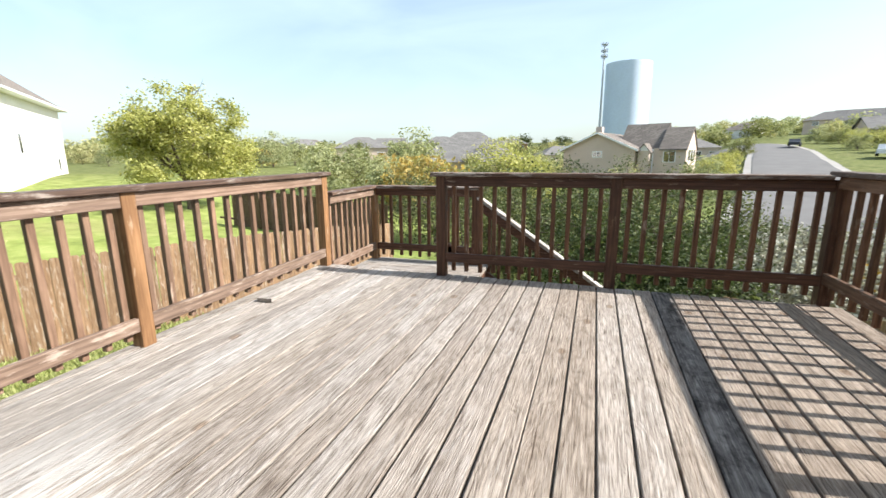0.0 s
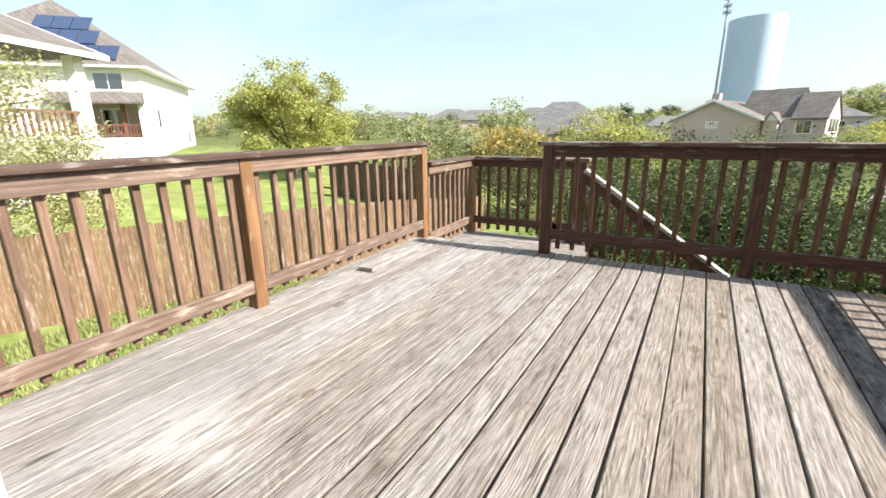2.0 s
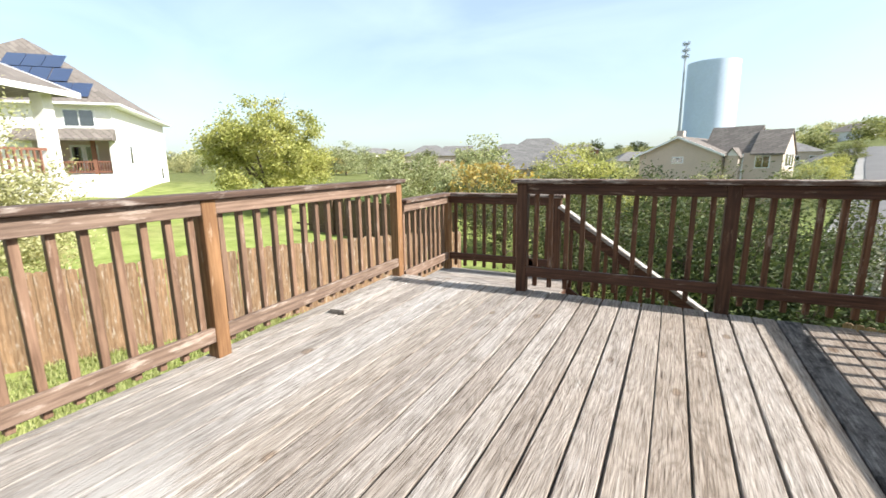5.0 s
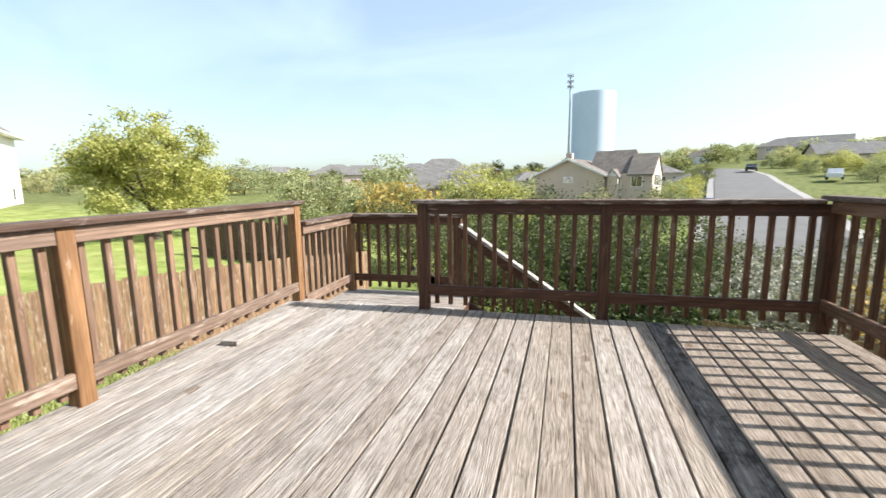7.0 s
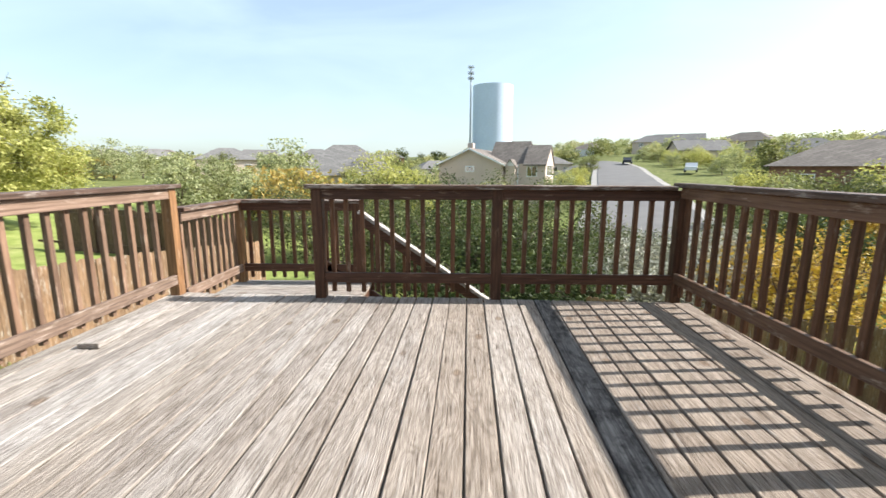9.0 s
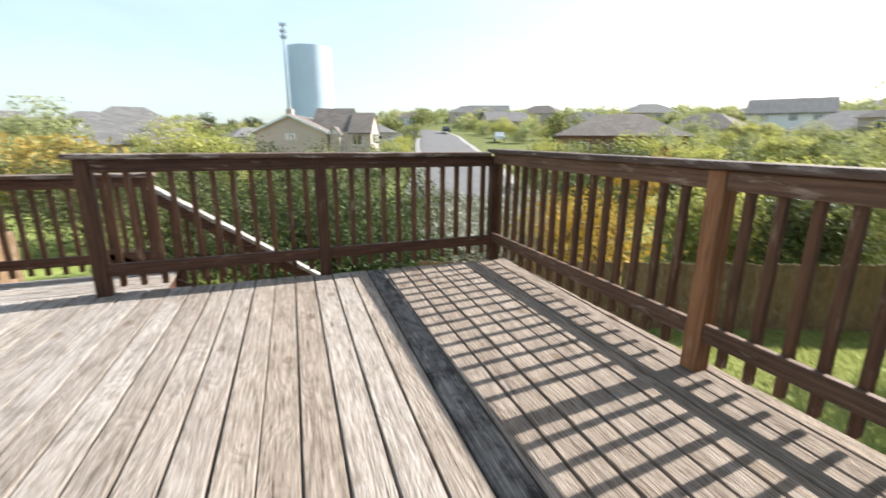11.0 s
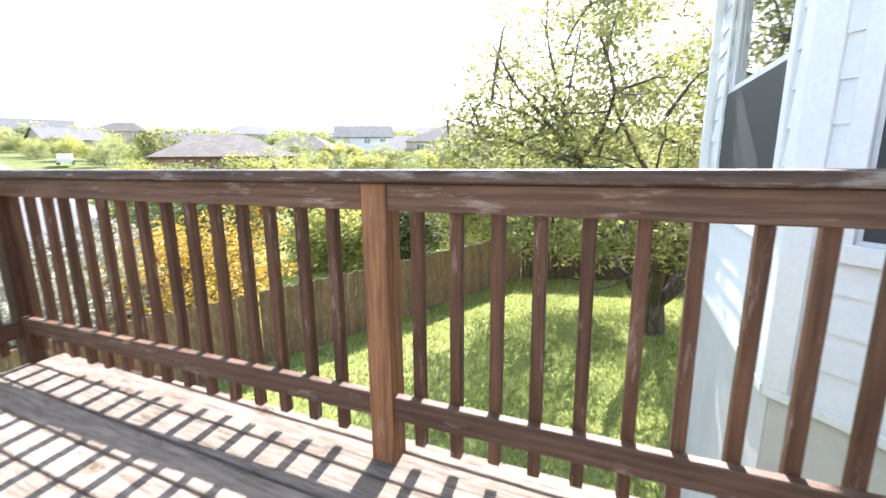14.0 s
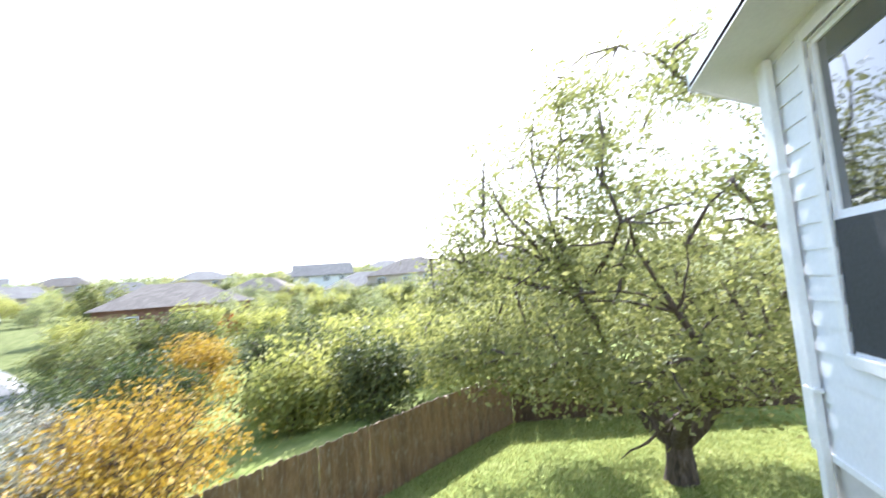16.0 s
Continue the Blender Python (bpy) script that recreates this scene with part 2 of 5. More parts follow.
def shingle_mat(name, rgb):
    n = Nodes(name, rough=0.9, spec=0.15)
    w = n.coords("Object")
    b = n.node("ShaderNodeTexBrick", Scale=1.0)
    b.inputs["Brick Width"].default_value, b.inputs["Row Height"].default_value = 0.9, 0.28
    b.inputs["Mortar Size"].default_value = 0.02
    b.inputs["Color1"].default_value = (*rgb, 1)
    b.inputs["Color2"].default_value = (*(v * 0.72 for v in rgb), 1)
    b.inputs["Mortar"].default_value = (*(v * 0.5 for v in rgb), 1)
    n.link(w, b.inputs["Vector"])
    c = n.mix(0.5, b.outputs["Color"], n.ramp(n.noise(w, 2.0, 5, 0.7), [(0.3, (0.7, 0.7, 0.7)), (0.7, (1.1, 1.1, 1.1))]), "MULTIPLY")
    n.color(c)
    return n.mat


def glass_mat(name, tint=(0.02, 0.025, 0.03), rough=0.03):
    n = Nodes(name, rough=rough, spec=0.9)
    n.set("Base Color", (*tint, 1))
    n.set("Coat Weight", 1.0).set("Coat IOR", 1.9)
    return n.mat


M = {
    "deck": deck_wood(),
    "mould_shadow": mould_shadow_wood(),
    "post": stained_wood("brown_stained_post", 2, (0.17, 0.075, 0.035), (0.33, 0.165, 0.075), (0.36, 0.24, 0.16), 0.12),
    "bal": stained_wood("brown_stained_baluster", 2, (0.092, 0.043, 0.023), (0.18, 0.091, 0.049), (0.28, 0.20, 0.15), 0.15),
    # darker post copy: the far railing's shade is put into the colour
    "post_shaded": stained_wood("shaded_brown_post", 2, (0.075, 0.034, 0.02), (0.15, 0.075, 0.042), (0.22, 0.15, 0.10), 0.1),
    "cap_pale": stained_wood("pale_weathered_cap", 0, (0.28, 0.25, 0.22), (0.44, 0.41, 0.375), (0.54, 0.51, 0.48), 0.5),
    # lighter copies: faded wood, with the sunny side's light painted in
    "bal_faded_lit": stained_wood("sunlit_faded_brown_baluster", 2, (0.15, 0.092, 0.062), (0.27, 0.175, 0.12), (0.36, 0.27, 0.21), 0.2),
    "post_faded_lit": stained_wood("sunlit_faded_orange_post", 2, (0.20, 0.105, 0.05), (0.34, 0.195, 0.095), (0.38, 0.28, 0.19), 0.12),
    "rail_faded_lit": stained_wood("sunlit_faded_brown_rail", 1, (0.16, 0.108, 0.08), (0.27, 0.195, 0.15), (0.36, 0.29, 0.24), 0.3),
    # darkened to carry the shade of the back-lit far railing
    "rail_x": stained_wood("stained_shaded_rail_across", 0, (0.06, 0.028, 0.018), (0.125, 0.062, 0.038), (0.26, 0.19, 0.14), 0.12),
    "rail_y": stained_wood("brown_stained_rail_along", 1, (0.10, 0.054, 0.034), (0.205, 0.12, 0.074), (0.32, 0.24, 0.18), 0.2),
    "cap_x": stained_wood("worn_rail_cap_across", 0, (0.075, 0.045, 0.032), (0.15, 0.095, 0.068), (0.33, 0.285, 0.245), 0.5),
    "cap_y": stained_wood("worn_rail_cap_along", 1, (0.065, 0.04, 0.029), (0.14, 0.09, 0.067), (0.26, 0.22, 0.19), 0.35),
    "fence": stained_wood("weathered_fence_wood", 2, (0.185, 0.115, 0.068), (0.345, 0.225, 0.135), (0.36, 0.31, 0.25), 0.3),
    "fence_dark": stained_wood("dark_and_shaded_fence_wood", 2, (0.075, 0.045, 0.028), (0.15, 0.095, 0.06), (0.22, 0.17, 0.12), 0.2),
    "bark": bark_mat(),
    "ground": ground_mat(),
    "siding": plain("white_painted_siding", (0.80, 0.81, 0.83), 0.55, 0.05, 1.5),
    "trim": plain("white_painted_trim", (0.82, 0.82, 0.82), 0.5, 0.05, 2.0),
    "stucco": plain("pale_grey_foundation_stucco", (0.60, 0.585, 0.56), 0.9, 0.12, 1.2, bump=0.5),
    "glass": glass_mat("window_glass"),
    "screen": plain("insect_screen_and_dark_interior", (0.05, 0.055, 0.06), 0.6, 0.2, 40),
    "asphalt": plain("pale_asphalt", (0.135, 0.132, 0.13), 0.95, 0.15, 0.5),
    "concrete": plain("pale_concrete", (0.30, 0.288, 0.27), 0.9, 0.12, 0.6),
    "tank": plain("pale_blue_tank_paint", (0.58, 0.68, 0.81), 0.8, 0.05, 0.05),
    "steel": plain("galvanised_steel", (0.42, 0.44, 0.46), 0.5, 0.1, 2, metal=0.4),
    "shingle": shingle_mat("grey_brown_shingles", (0.21, 0.185, 0.165)),
    "shingle_grey": shingle_mat("grey_shingles", (0.20, 0.195, 0.19)),
    "stucco_tan": plain("tan_stucco", (0.58, 0.475, 0.395), 0.9, 0.08, 0.4),
    "stucco_white": plain("white_wall_paint", (0.80, 0.78, 0.76), 0.85, 0.05, 0.4),
    "brick": plain("red_brown_brick_wall", (0.26, 0.135, 0.095), 0.9, 0.25, 2.5),
    "brown": plain("brown_painted_wood", (0.20, 0.09, 0.06), 0.7, 0.15, 2),
    "solar": glass_mat("solar_panel_glass", (0.02, 0.035, 0.09), 0.12),
    "leaf_oak": leaf_mat("olive_green_leaves", (0.118, 0.132, 0.052), (0.188, 0.202, 0.084), (0.285, 0.29, 0.143), 0.4),
    "leaf_live": leaf_mat("pale_olive_leaves", (0.165, 0.175, 0.07), (0.25, 0.255, 0.108), (0.35, 0.345, 0.17), 0.5),
    "leaf_yellow": leaf_mat("yellow_green_leaves", (0.27, 0.285, 0.09), (0.40, 0.40, 0.145), (0.50, 0.48, 0.20), 0.42),
    "leaf_green": leaf_mat("fresh_green_leaves", (0.06, 0.075, 0.032), (0.105, 0.125, 0.052), (0.19, 0.20, 0.09), 0.3),
    "leaf_dark": leaf_mat("dark_green_leaves", (0.035, 0.05, 0.02), (0.065, 0.09, 0.034), (0.125, 0.15, 0.06), 0.3),
    "leaf_gold": leaf_mat("golden_yellow_leaves", (0.33, 0.20, 0.03), (0.46, 0.30, 0.05), (0.54, 0.40, 0.10), 0.3),
    "leaf_orange": leaf_mat("orange_autumn_leaves", (0.34, 0.25, 0.08), (0.44, 0.31, 0.10), (0.40, 0.36, 0.14)),
    # distant haze is painted into these two as paler, greyer leaf colours
    "leaf_hill_haze": leaf_mat("haze_pale_hillside_leaves", (0.25, 0.28, 0.15), (0.34, 0.36, 0.20), (0.43, 0.44, 0.27), 0.35),
    "leaf_haze_beige": leaf_mat("haze_pale_beige_leaves", (0.30, 0.30, 0.15), (0.40, 0.385, 0.20), (0.48, 0.46, 0.27), 0.35),
    "leaf_grey": leaf_mat("silvery_grey_leaves", (0.20, 0.20, 0.17), (0.33, 0.33, 0.29), (0.46, 0.46, 0.42), 0.2),
    "leaf_red": leaf_mat("red_autumn_leaves", (0.35, 0.05, 0.03), (0.5, 0.08, 0.04), (0.55, 0.14, 0.06)),
    "blade": leaf_mat("grass_blades", (0.24, 0.265, 0.10), (0.35, 0.37, 0.16), (0.46, 0.465, 0.235), 0.35),
    "car_white": plain("white_car_paint", (0.75, 0.75, 0.76), 0.25, 0.03, 1, bump=0),
    "car_dark": plain("dark_car_paint", (0.04, 0.045, 0.055), 0.25, 0.03, 1, bump=0),
    "rubber": plain("black_rubber", (0.03, 0.03, 0.03), 0.8, 0.1, 5),
    "bin": plain("blue_plastic", (0.03, 0.10, 0.30), 0.5, 0.05, 3),
}


# ---- building helpers ----
def world_of(ob):
    m = ob.matrix_basis.copy()
    while ob.parent:
        m = ob.parent.matrix_basis @ ob.matrix_parent_inverse @ m
        ob = ob.parent
    return m


def to_mesh(bm, name, material):
    me = bpy.data.meshes.new(name)
    bm.to_mesh(me)
    bm.free()
    if material:
        me.materials.append(material)
    return me


def raw_mesh(name, verts, faces, material, smooth=False):
    me = bpy.data.meshes.new(name)
    me.from_pydata([tuple(v) for v in verts], [], [tuple(f) for f in faces])
    me.materials.append(material)
    if smooth:
        me.polygons.foreach_set("use_smooth", [True] * len(me.polygons))
    me.update()
    return me


def thing(name, at, label, category, group="", kind=""):
    """An empty at a thing's base, to hold its parts."""
    ob = new(name)
    ob.empty_display_size = 0.1
    ob.matrix_basis = Matrix.Translation(at)
    return tagged(ob, label, category, group, kind)


def part(name, bm, material, parent, label="", at=None):
    """Links a bmesh in world places, or a shared mesh put at a pose, as one object under a thing or a part."""
    me = to_mesh(bm, name, material) if isinstance(bm, bmesh.types.BMesh) else bm
    ob = new(name, me)
    ob.parent = parent
    ob.matrix_parent_inverse = world_of(parent).inverted()
    if at is not None:
        ob.matrix_basis = at
    return tagged(ob, label)


def solid(name, bm, material, label, category, group="", kind=""):
    """A thing of one mesh, in world places."""
    return tagged(new(name, to_mesh(bm, name, material)), label, category, group, kind)


def add_box(bm, x0, x1, y0, y1, z0, z1, turn=None):
    vs = [bm.verts.new((x, y, z)) for x in (x0, x1) for y in (y0, y1) for z in (z0, z1)]
    fs = [bm.faces.new([vs[i] for i in f]) for f in ((0, 1, 3, 2), (4, 6, 7, 5), (0, 4, 5, 1), (2, 3, 7, 6), (0, 2, 6, 4), (1, 5, 7, 3))]
    if turn is not None:
        bmesh.ops.transform(bm, matrix=turn, verts=vs)
    return vs, fs


def box(x0, x1, y0, y1, z0, z1, bevel=0.0, turn=None):
    bm = bmesh.new()
    add_box(bm, x0, x1, y0, y1, z0, z1)
    if bevel:
        bmesh.ops.bevel(bm, geom=bm.edges[:], offset=bevel, segments=1, affect="EDGES")
    if turn is not None:
        bmesh.ops.transform(bm, matrix=turn, verts=bm.verts[:])
    return bm


def prism(points, a, b, axis=1):
    """A flat outline in two axes, drawn out from a to b along the third."""
    bm = bmesh.new()

    def put(p, d):
        q = list(p)
        q.insert(axis, d)
        return q
    lo = [bm.verts.new(put(p, a)) for p in points]
    hi = [bm.verts.new(put(p, b)) for p in points]
    bm.faces.new(lo)
    bm.faces.new(hi[::-1])
    for i in range(len(points)):
        j = (i + 1) % len(points)
        bm.faces.new((lo[i], hi[i], hi[j], lo[j]))
    bmesh.ops.recalc_face_normals(bm, faces=bm.faces[:])
    return bm


def tube(points, radii, sides=6):
    """A tapered pipe along points, as vertex and face lists."""
    pts = [Vector(p) for p in points]
    verts, faces = [], []
    for i, p in enumerate(pts):
        d = (pts[min(i + 1, len(pts) - 1)] - pts[max(i - 1, 0)]).normalized()
        a = d.orthogonal().normalized()
        b = d.cross(a)
        for k in range(sides):
            t = 2 * math.pi * k / sides
            verts.append(p + (a * math.cos(t) + b * math.sin(t)) * radii[i])
        if i:
            o = (i - 1) * sides
            for k in range(sides):
                faces.append((o + k, o + (k + 1) % sides, o + sides + (k + 1) % sides, o + sides + k))
    return verts, faces


def cylinder(x, y, z0, z1, r, sides=12, r1=None):
    bm = bmesh.new()
    bmesh.ops.create_cone(bm, cap_ends=True, segments=sides, radius1=r, radius2=r if r1 is None else r1, depth=z1 - z0,
                          matrix=Matrix.Translation((x, y, (z0 + z1) / 2)))
    return bm


# ---- the ground ----
def smooth(a, b, v):
    t = min(1.0, max(0.0, (v - a) / (b - a)))
    return t * t * (3 - 2 * t)


def ground_z(x, y):
    """Height of the ground: a yard that falls to the east of the deck, a shallow valley ahead, and hills round it."""
    z = -2.15 - 0.95 * smooth(-3.0, 4.0, x)
    z += 1.9 * smooth(-9.0, -42.0, x)
    z -= 0.5 * smooth(3.0, 12.0, y) * smooth(-14.0, 0.0, x)
    z -= 1.0 * smooth(17.0, 45.0, math.hypot(x, max(y, 0.0))) * smooth(-25.0, -5.0, x)
    r = math.hypot(x - 1.2, y + 3.8)
    az = math.degrees(math.atan2(x - 1.2, y + 3.8))
    rise = 1.6 + 1.1 * smooth(-28.0, 2.0, az) + 0.9 * smooth(5.0, 22.0, az)
    far = r * math.tan(radians(rise)) + 1.0 - 6.0
    k = smooth(62.0, 340.0, r)
    z = z * (1 - k) + far * k if r < 340 else far - (r - 340) * 0.06
    east = smooth(8.0, 19.0, az) * smooth(20.0, 32.0, r)
    climb = -3.3 + 0.066 * max(0.0, r - 28.0) if r < 340 else 17.3 - (r - 340) * 0.06
    z = z * (1 - east) + climb * east
    return z + 0.10 * noise.noise((x * 0.15, y * 0.15, 0.3)) * smooth(5, 20, r)


def build_ground():
    radii = [0.0] + [0.9 * 1.075 ** i for i in range(108)]
    n = 120
    verts, faces = [], []
    for r in radii:
        for k in range(n):
            t = 2 * math.pi * k / n
            x, y = 1.2 + r * math.sin(t), -3.8 + r * math.cos(t)
            verts.append((x, y, ground_z(x, y)))
    for i in range(len(radii) - 1):
        for k in range(n):
            a, b = i * n + k, i * n + (k + 1) % n
            faces.append((a, b, b + n, a + n))
    ob = new("ground", raw_mesh("ground", verts, faces, M["ground"], True))
    tagged(ob, "green and straw-coloured grassy ground falling into a valley", "ground", kind="structure")


build_ground()


def strip_mesh(name, line, width, lift, material):
    """A ribbon that follows the ground along a smooth line."""
    pts = []
    for i in range(len(line) - 1):
        p0, p1, p2, p3 = (Vector(line[max(0, min(len(line) - 1, i + d))]) for d in (-1, 0, 1, 2))
        for k in range(12):
            t = k / 12
            pts.append(0.5 * ((2 * p1) + (p2 - p0) * t + (2 * p0 - 5 * p1 + 4 * p2 - p3) * t * t + (3 * p1 - p0 - 3 * p2 + p3) * t ** 3))
    pts.append(Vector(line[-1]))
    verts, faces = [], []
    for i, p in enumerate(pts):
        d = (pts[min(i + 1, len(pts) - 1)] - pts[max(i - 1, 0)]).normalized()
        s = Vector((d.y, -d.x))
        for k in range(9):
            q = p + s * width * (k / 8 - 0.5)
            verts.append((q.x, q.y, ground_z(q.x, q.y) + lift))
        if i:
            for k in range(8):
                o = (i - 1) * 9 + k
                faces.append((o, o + 1, o + 10, o + 9))
    return raw_mesh(name, verts, faces, material, True)


ROAD = [(1.2 + d * math.sin(radians(a)), -3.8 + d * math.cos(radians(a))) for a, d in ((25.0, 27.0), (24.0, 36.0), (23.0, 46.0), (22.0, 60.0), (20.8, 82.0), (20.0, 105.0), (18.0, 124.0), (13.0, 140.0))]
tagged(new("pavement", strip_mesh("pavement", ROAD, 9.8, 0.10, M["concrete"])), "pale concrete kerb and footway beside the road", "pavement", kind="structure")
tagged(new("road", strip_mesh("road", ROAD, 8.0, 0.16, M["asphalt"])), "pale sunlit asphalt road curving uphill", "road", kind="structure")


# ---- the deck ----
PITCH, SEAM, SKEW = 0.1502, 1.055, -2.1
Y_NEAR, Y_FAR = -4.58, 0.05
DECK_L, DECK_R = -1.37, 3.30
floor = thing("floor", (1.0, -2.2, -0.04), "sun-bleached grey and tan wooden deck boards with dark gaps", "deck", kind="structure")


def plank_mesh(name, w, l, t, material):
    """A board with eased edges, its length along y, its top at z = 0."""
    e = 0.004
    f = w / 2 + 0.0075
    prof = [(-f, -t), (-f, -t + 0.006), (-w / 2, -t + 0.008), (-w / 2, -e), (-w / 2 + e, 0), (w / 2 - e, 0), (w / 2, -e), (w / 2, -t + 0.008), (f, -t + 0.006), (f, -t)]
    n = len(prof)
    verts = [(x, y, z) for y in (0, l) for x, z in prof]
    faces = [(i, n + i, n + (i + 1) % n, (i + 1) % n) for i in range(n)]
    faces += [tuple(range(n))[::1], tuple(range(2 * n - 1, n - 1, -1))]
    return raw_mesh(name, verts, faces, material)


def trimmed_plank(me, m):
    """A copy of a board, sawn off along the deck's two sides."""
    bm = bmesh.new()
    bm.from_mesh(me)
    for x, sign in ((DECK_L, -1), (DECK_R, 1)):
        plane = m.inverted() @ Vector((x, -2.0, 0))
        normal = m.inverted().to_3x3() @ Vector((sign, 0, 0))
        cut = bmesh.ops.bisect_plane(bm, geom=bm.verts[:] + bm.edges[:] + bm.faces[:], plane_co=plane, plane_no=normal, clear_outer=True)
        edges = [g for g in cut["geom_cut"] if isinstance(g, bmesh.types.BMEdge)]
        if edges:
            bmesh.ops.holes_fill(bm, edges=edges)
    if len(bm.faces) < 4:
        bm.free()
        return None
    return to_mesh(bm, "plank", me.materials[0])


deck_len = Y_FAR - Y_NEAR
board_meshes = [plank_mesh("plank", PITCH - g, deck_len, 0.038, M["deck"]) for g in (0.009, 0.011, 0.014)]
mould_shadow_mesh = plank_mesh("plank", PITCH - 0.006, deck_len, 0.038, M["mould_shadow"])
rng = random.Random(5)
for i in range(-18, 18):
    xc = SEAM + (i + 0.5) * PITCH
    me = mould_shadow_mesh if i == 6 else rng.choice(board_meshes)
    jut = rng.uniform(-0.012, 0.014)
    side = 0.004 if i == 0 else 0.0
    at = pose(SEAM, 0, 0, 0, 0, SKEW) @ pose(xc - SEAM + side, Y_NEAR + jut, rng.uniform(-0.0025, 0.002), 0, rng.uniform(-0.4, 0.4), 0)
    ends = [(at @ Vector((d, y, 0))).x for d in (-0.085, 0.085) for y in (0, deck_len)]
    if min(ends) < DECK_L or max(ends) > DECK_R:
        me = trimmed_plank(me, at)
    if me is not None:
        part("plank", me, None, floor, at=at)

frame_bm = bmesh.new()
for y in (-4.5, -3.9, -3.3, -2.7, -2.1, -1.5, -0.9, -0.3):
    add_box(frame_bm, DECK_L + 0.05, DECK_R - 0.05, y - 0.02, y + 0.02, -0.225, -0.045)
add_box(frame_bm, DECK_L + 0.008, DECK_L + 0.046, Y_NEAR, Y_FAR - 0.02, -0.225, -0.042)
add_box(frame_bm, DECK_R - 0.046, DECK_R - 0.008, Y_NEAR, Y_FAR - 0.02, -0.225, -0.042)
add_box(frame_bm, DECK_L + 0.008, DECK_R - 0.008, Y_FAR - 0.055, Y_FAR - 0.018, -0.225, -0.042)
part("joists", frame_bm, M["rail_x"], floor, "brown stained joists and rim boards")
for x in (DECK_L + 0.12, 1.0, DECK_R - 0.12):
    for y in (-4.3, -2.2, -0.12):
        part("support_post", box(x - 0.045, x + 0.045, y - 0.045, y + 0.045, ground_z(x, y) - 0.1, -0.05), M["post"], floor)

loose = solid("loose_board", box(-0.07, 0.07, -0.42, 0.42, 0.0, 0.036, 0.004, pose(-1.12, -0.75, 0.003, 0, 0, 2)), M["deck"],
              "short grey weathered board lying loose on the deck", "board")

CAP0, CAP1 = 0.975, 1.013
BAL = 0.038


def bal_mesh(l, wood):
    return to_mesh(box(-BAL / 2, BAL / 2, -BAL / 2, BAL / 2, 0, l, 0.003), "baluster", wood)


def railing(name, label, x0, y0, x1, y1, base=0.0, posts=(), out=(0, 1), skip_cap=(0, 0), spacing=0.137, cap_z=None, low=0.135, omit=(), faded_lit=False, runs=None):
    """A straight railing from post to post: cap, rails between posts, and square balusters nailed to the outside.
    posts: distances along the line of the posts' middles; out: the side away from the deck."""
    along_x = abs(x1 - x0) > abs(y1 - y0)
    length = math.hypot(x1 - x0, y1 - y0)
    d = Vector(((x1 - x0) / length, (y1 - y0) / length))
    o = Vector(out)
    top = cap_z or CAP1
    t = thing(name, ((x0 + x1) / 2, (y0 + y1) / 2, base), label, "railing", "deck railings")
    # picks the sunlit or shaded copy of the wood by the railing's side
    rail, cap = (M["rail_x"], M["cap_x"]) if along_x else (M["rail_faded_lit"] if faded_lit else M["rail_y"], M["cap_y"])
    post_wood = M["post_faded_lit"] if faded_lit else M["post_shaded"] if along_x else M["post"]

    def span(a, b, s0, s1, z0, z1, bev=0.004):
        p, q = Vector((x0, y0)) + d * a + o * s0, Vector((x0, y0)) + d * b + o * s1
        return box(min(p.x, q.x), max(p.x, q.x), min(p.y, q.y), max(p.y, q.y), z0, z1, bev)
    part("cap", span(-skip_cap[0], length + skip_cap[1], -0.075, 0.075, base + top - 0.038, base + top, 0.006), cap, t, "worn grey-brown rail cap")
    for k, s in enumerate(posts):
        if k not in omit:
            part("post", span(s - 0.046, s + 0.046, -0.046, 0.046, base - 0.30 if base == 0 else base - 0.5, base + top - 0.040), post_wood, t)
    stops = sorted(posts)
    bm = bal_mesh(top - 0.045 - 0.055, M["bal_faded_lit"] if faded_lit else M["bal"])
    for a, b in zip(stops[:-1], stops[1:]):
        part("top_rail", span(a + 0.046, b - 0.046, -0.040, -0.003, base + top - 0.128, base + top - 0.040), rail, t)
        part("bottom_rail", span(a + 0.046, b - 0.046, -0.040, -0.003, base + low, base + low + 0.089), rail, t)
        n = max(1, round((b - a - 0.09) / spacing))
        first, step = a + 0.046 + (b - a - 0.092) * 0.5 / n, (b - a - 0.092) / n
        if runs:
            first, step, n = runs[stops.index(a)]
        for k in range(n):
            s = first + step * k + rng.uniform(-0.003, 0.003)
            p = Vector((x0, y0)) + d * s + o * (BAL / 2)
            part("baluster", bm, None, t, at=pose(p.x, p.y, base + 0.055 + rng.uniform(-0.008, 0.008), rng.uniform(-0.3, 0.3), rng.uniform(-0.3, 0.3), rng.choice((0, 90, 180, 270))))
    return t


PX_L, PX_R, PY = -1.298, 3.200, 0.046
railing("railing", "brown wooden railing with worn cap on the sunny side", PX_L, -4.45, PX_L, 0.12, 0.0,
        (0.14, 2.39, 4.53), (-1, 0), (0.12, 0.05), cap_z=1.005, low=0.105, faded_lit=True, runs=((0.213, 0.1305, 17), (2.496, 0.142, 14)))
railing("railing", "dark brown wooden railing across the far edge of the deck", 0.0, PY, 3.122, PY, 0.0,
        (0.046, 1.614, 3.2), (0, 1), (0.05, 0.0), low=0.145)
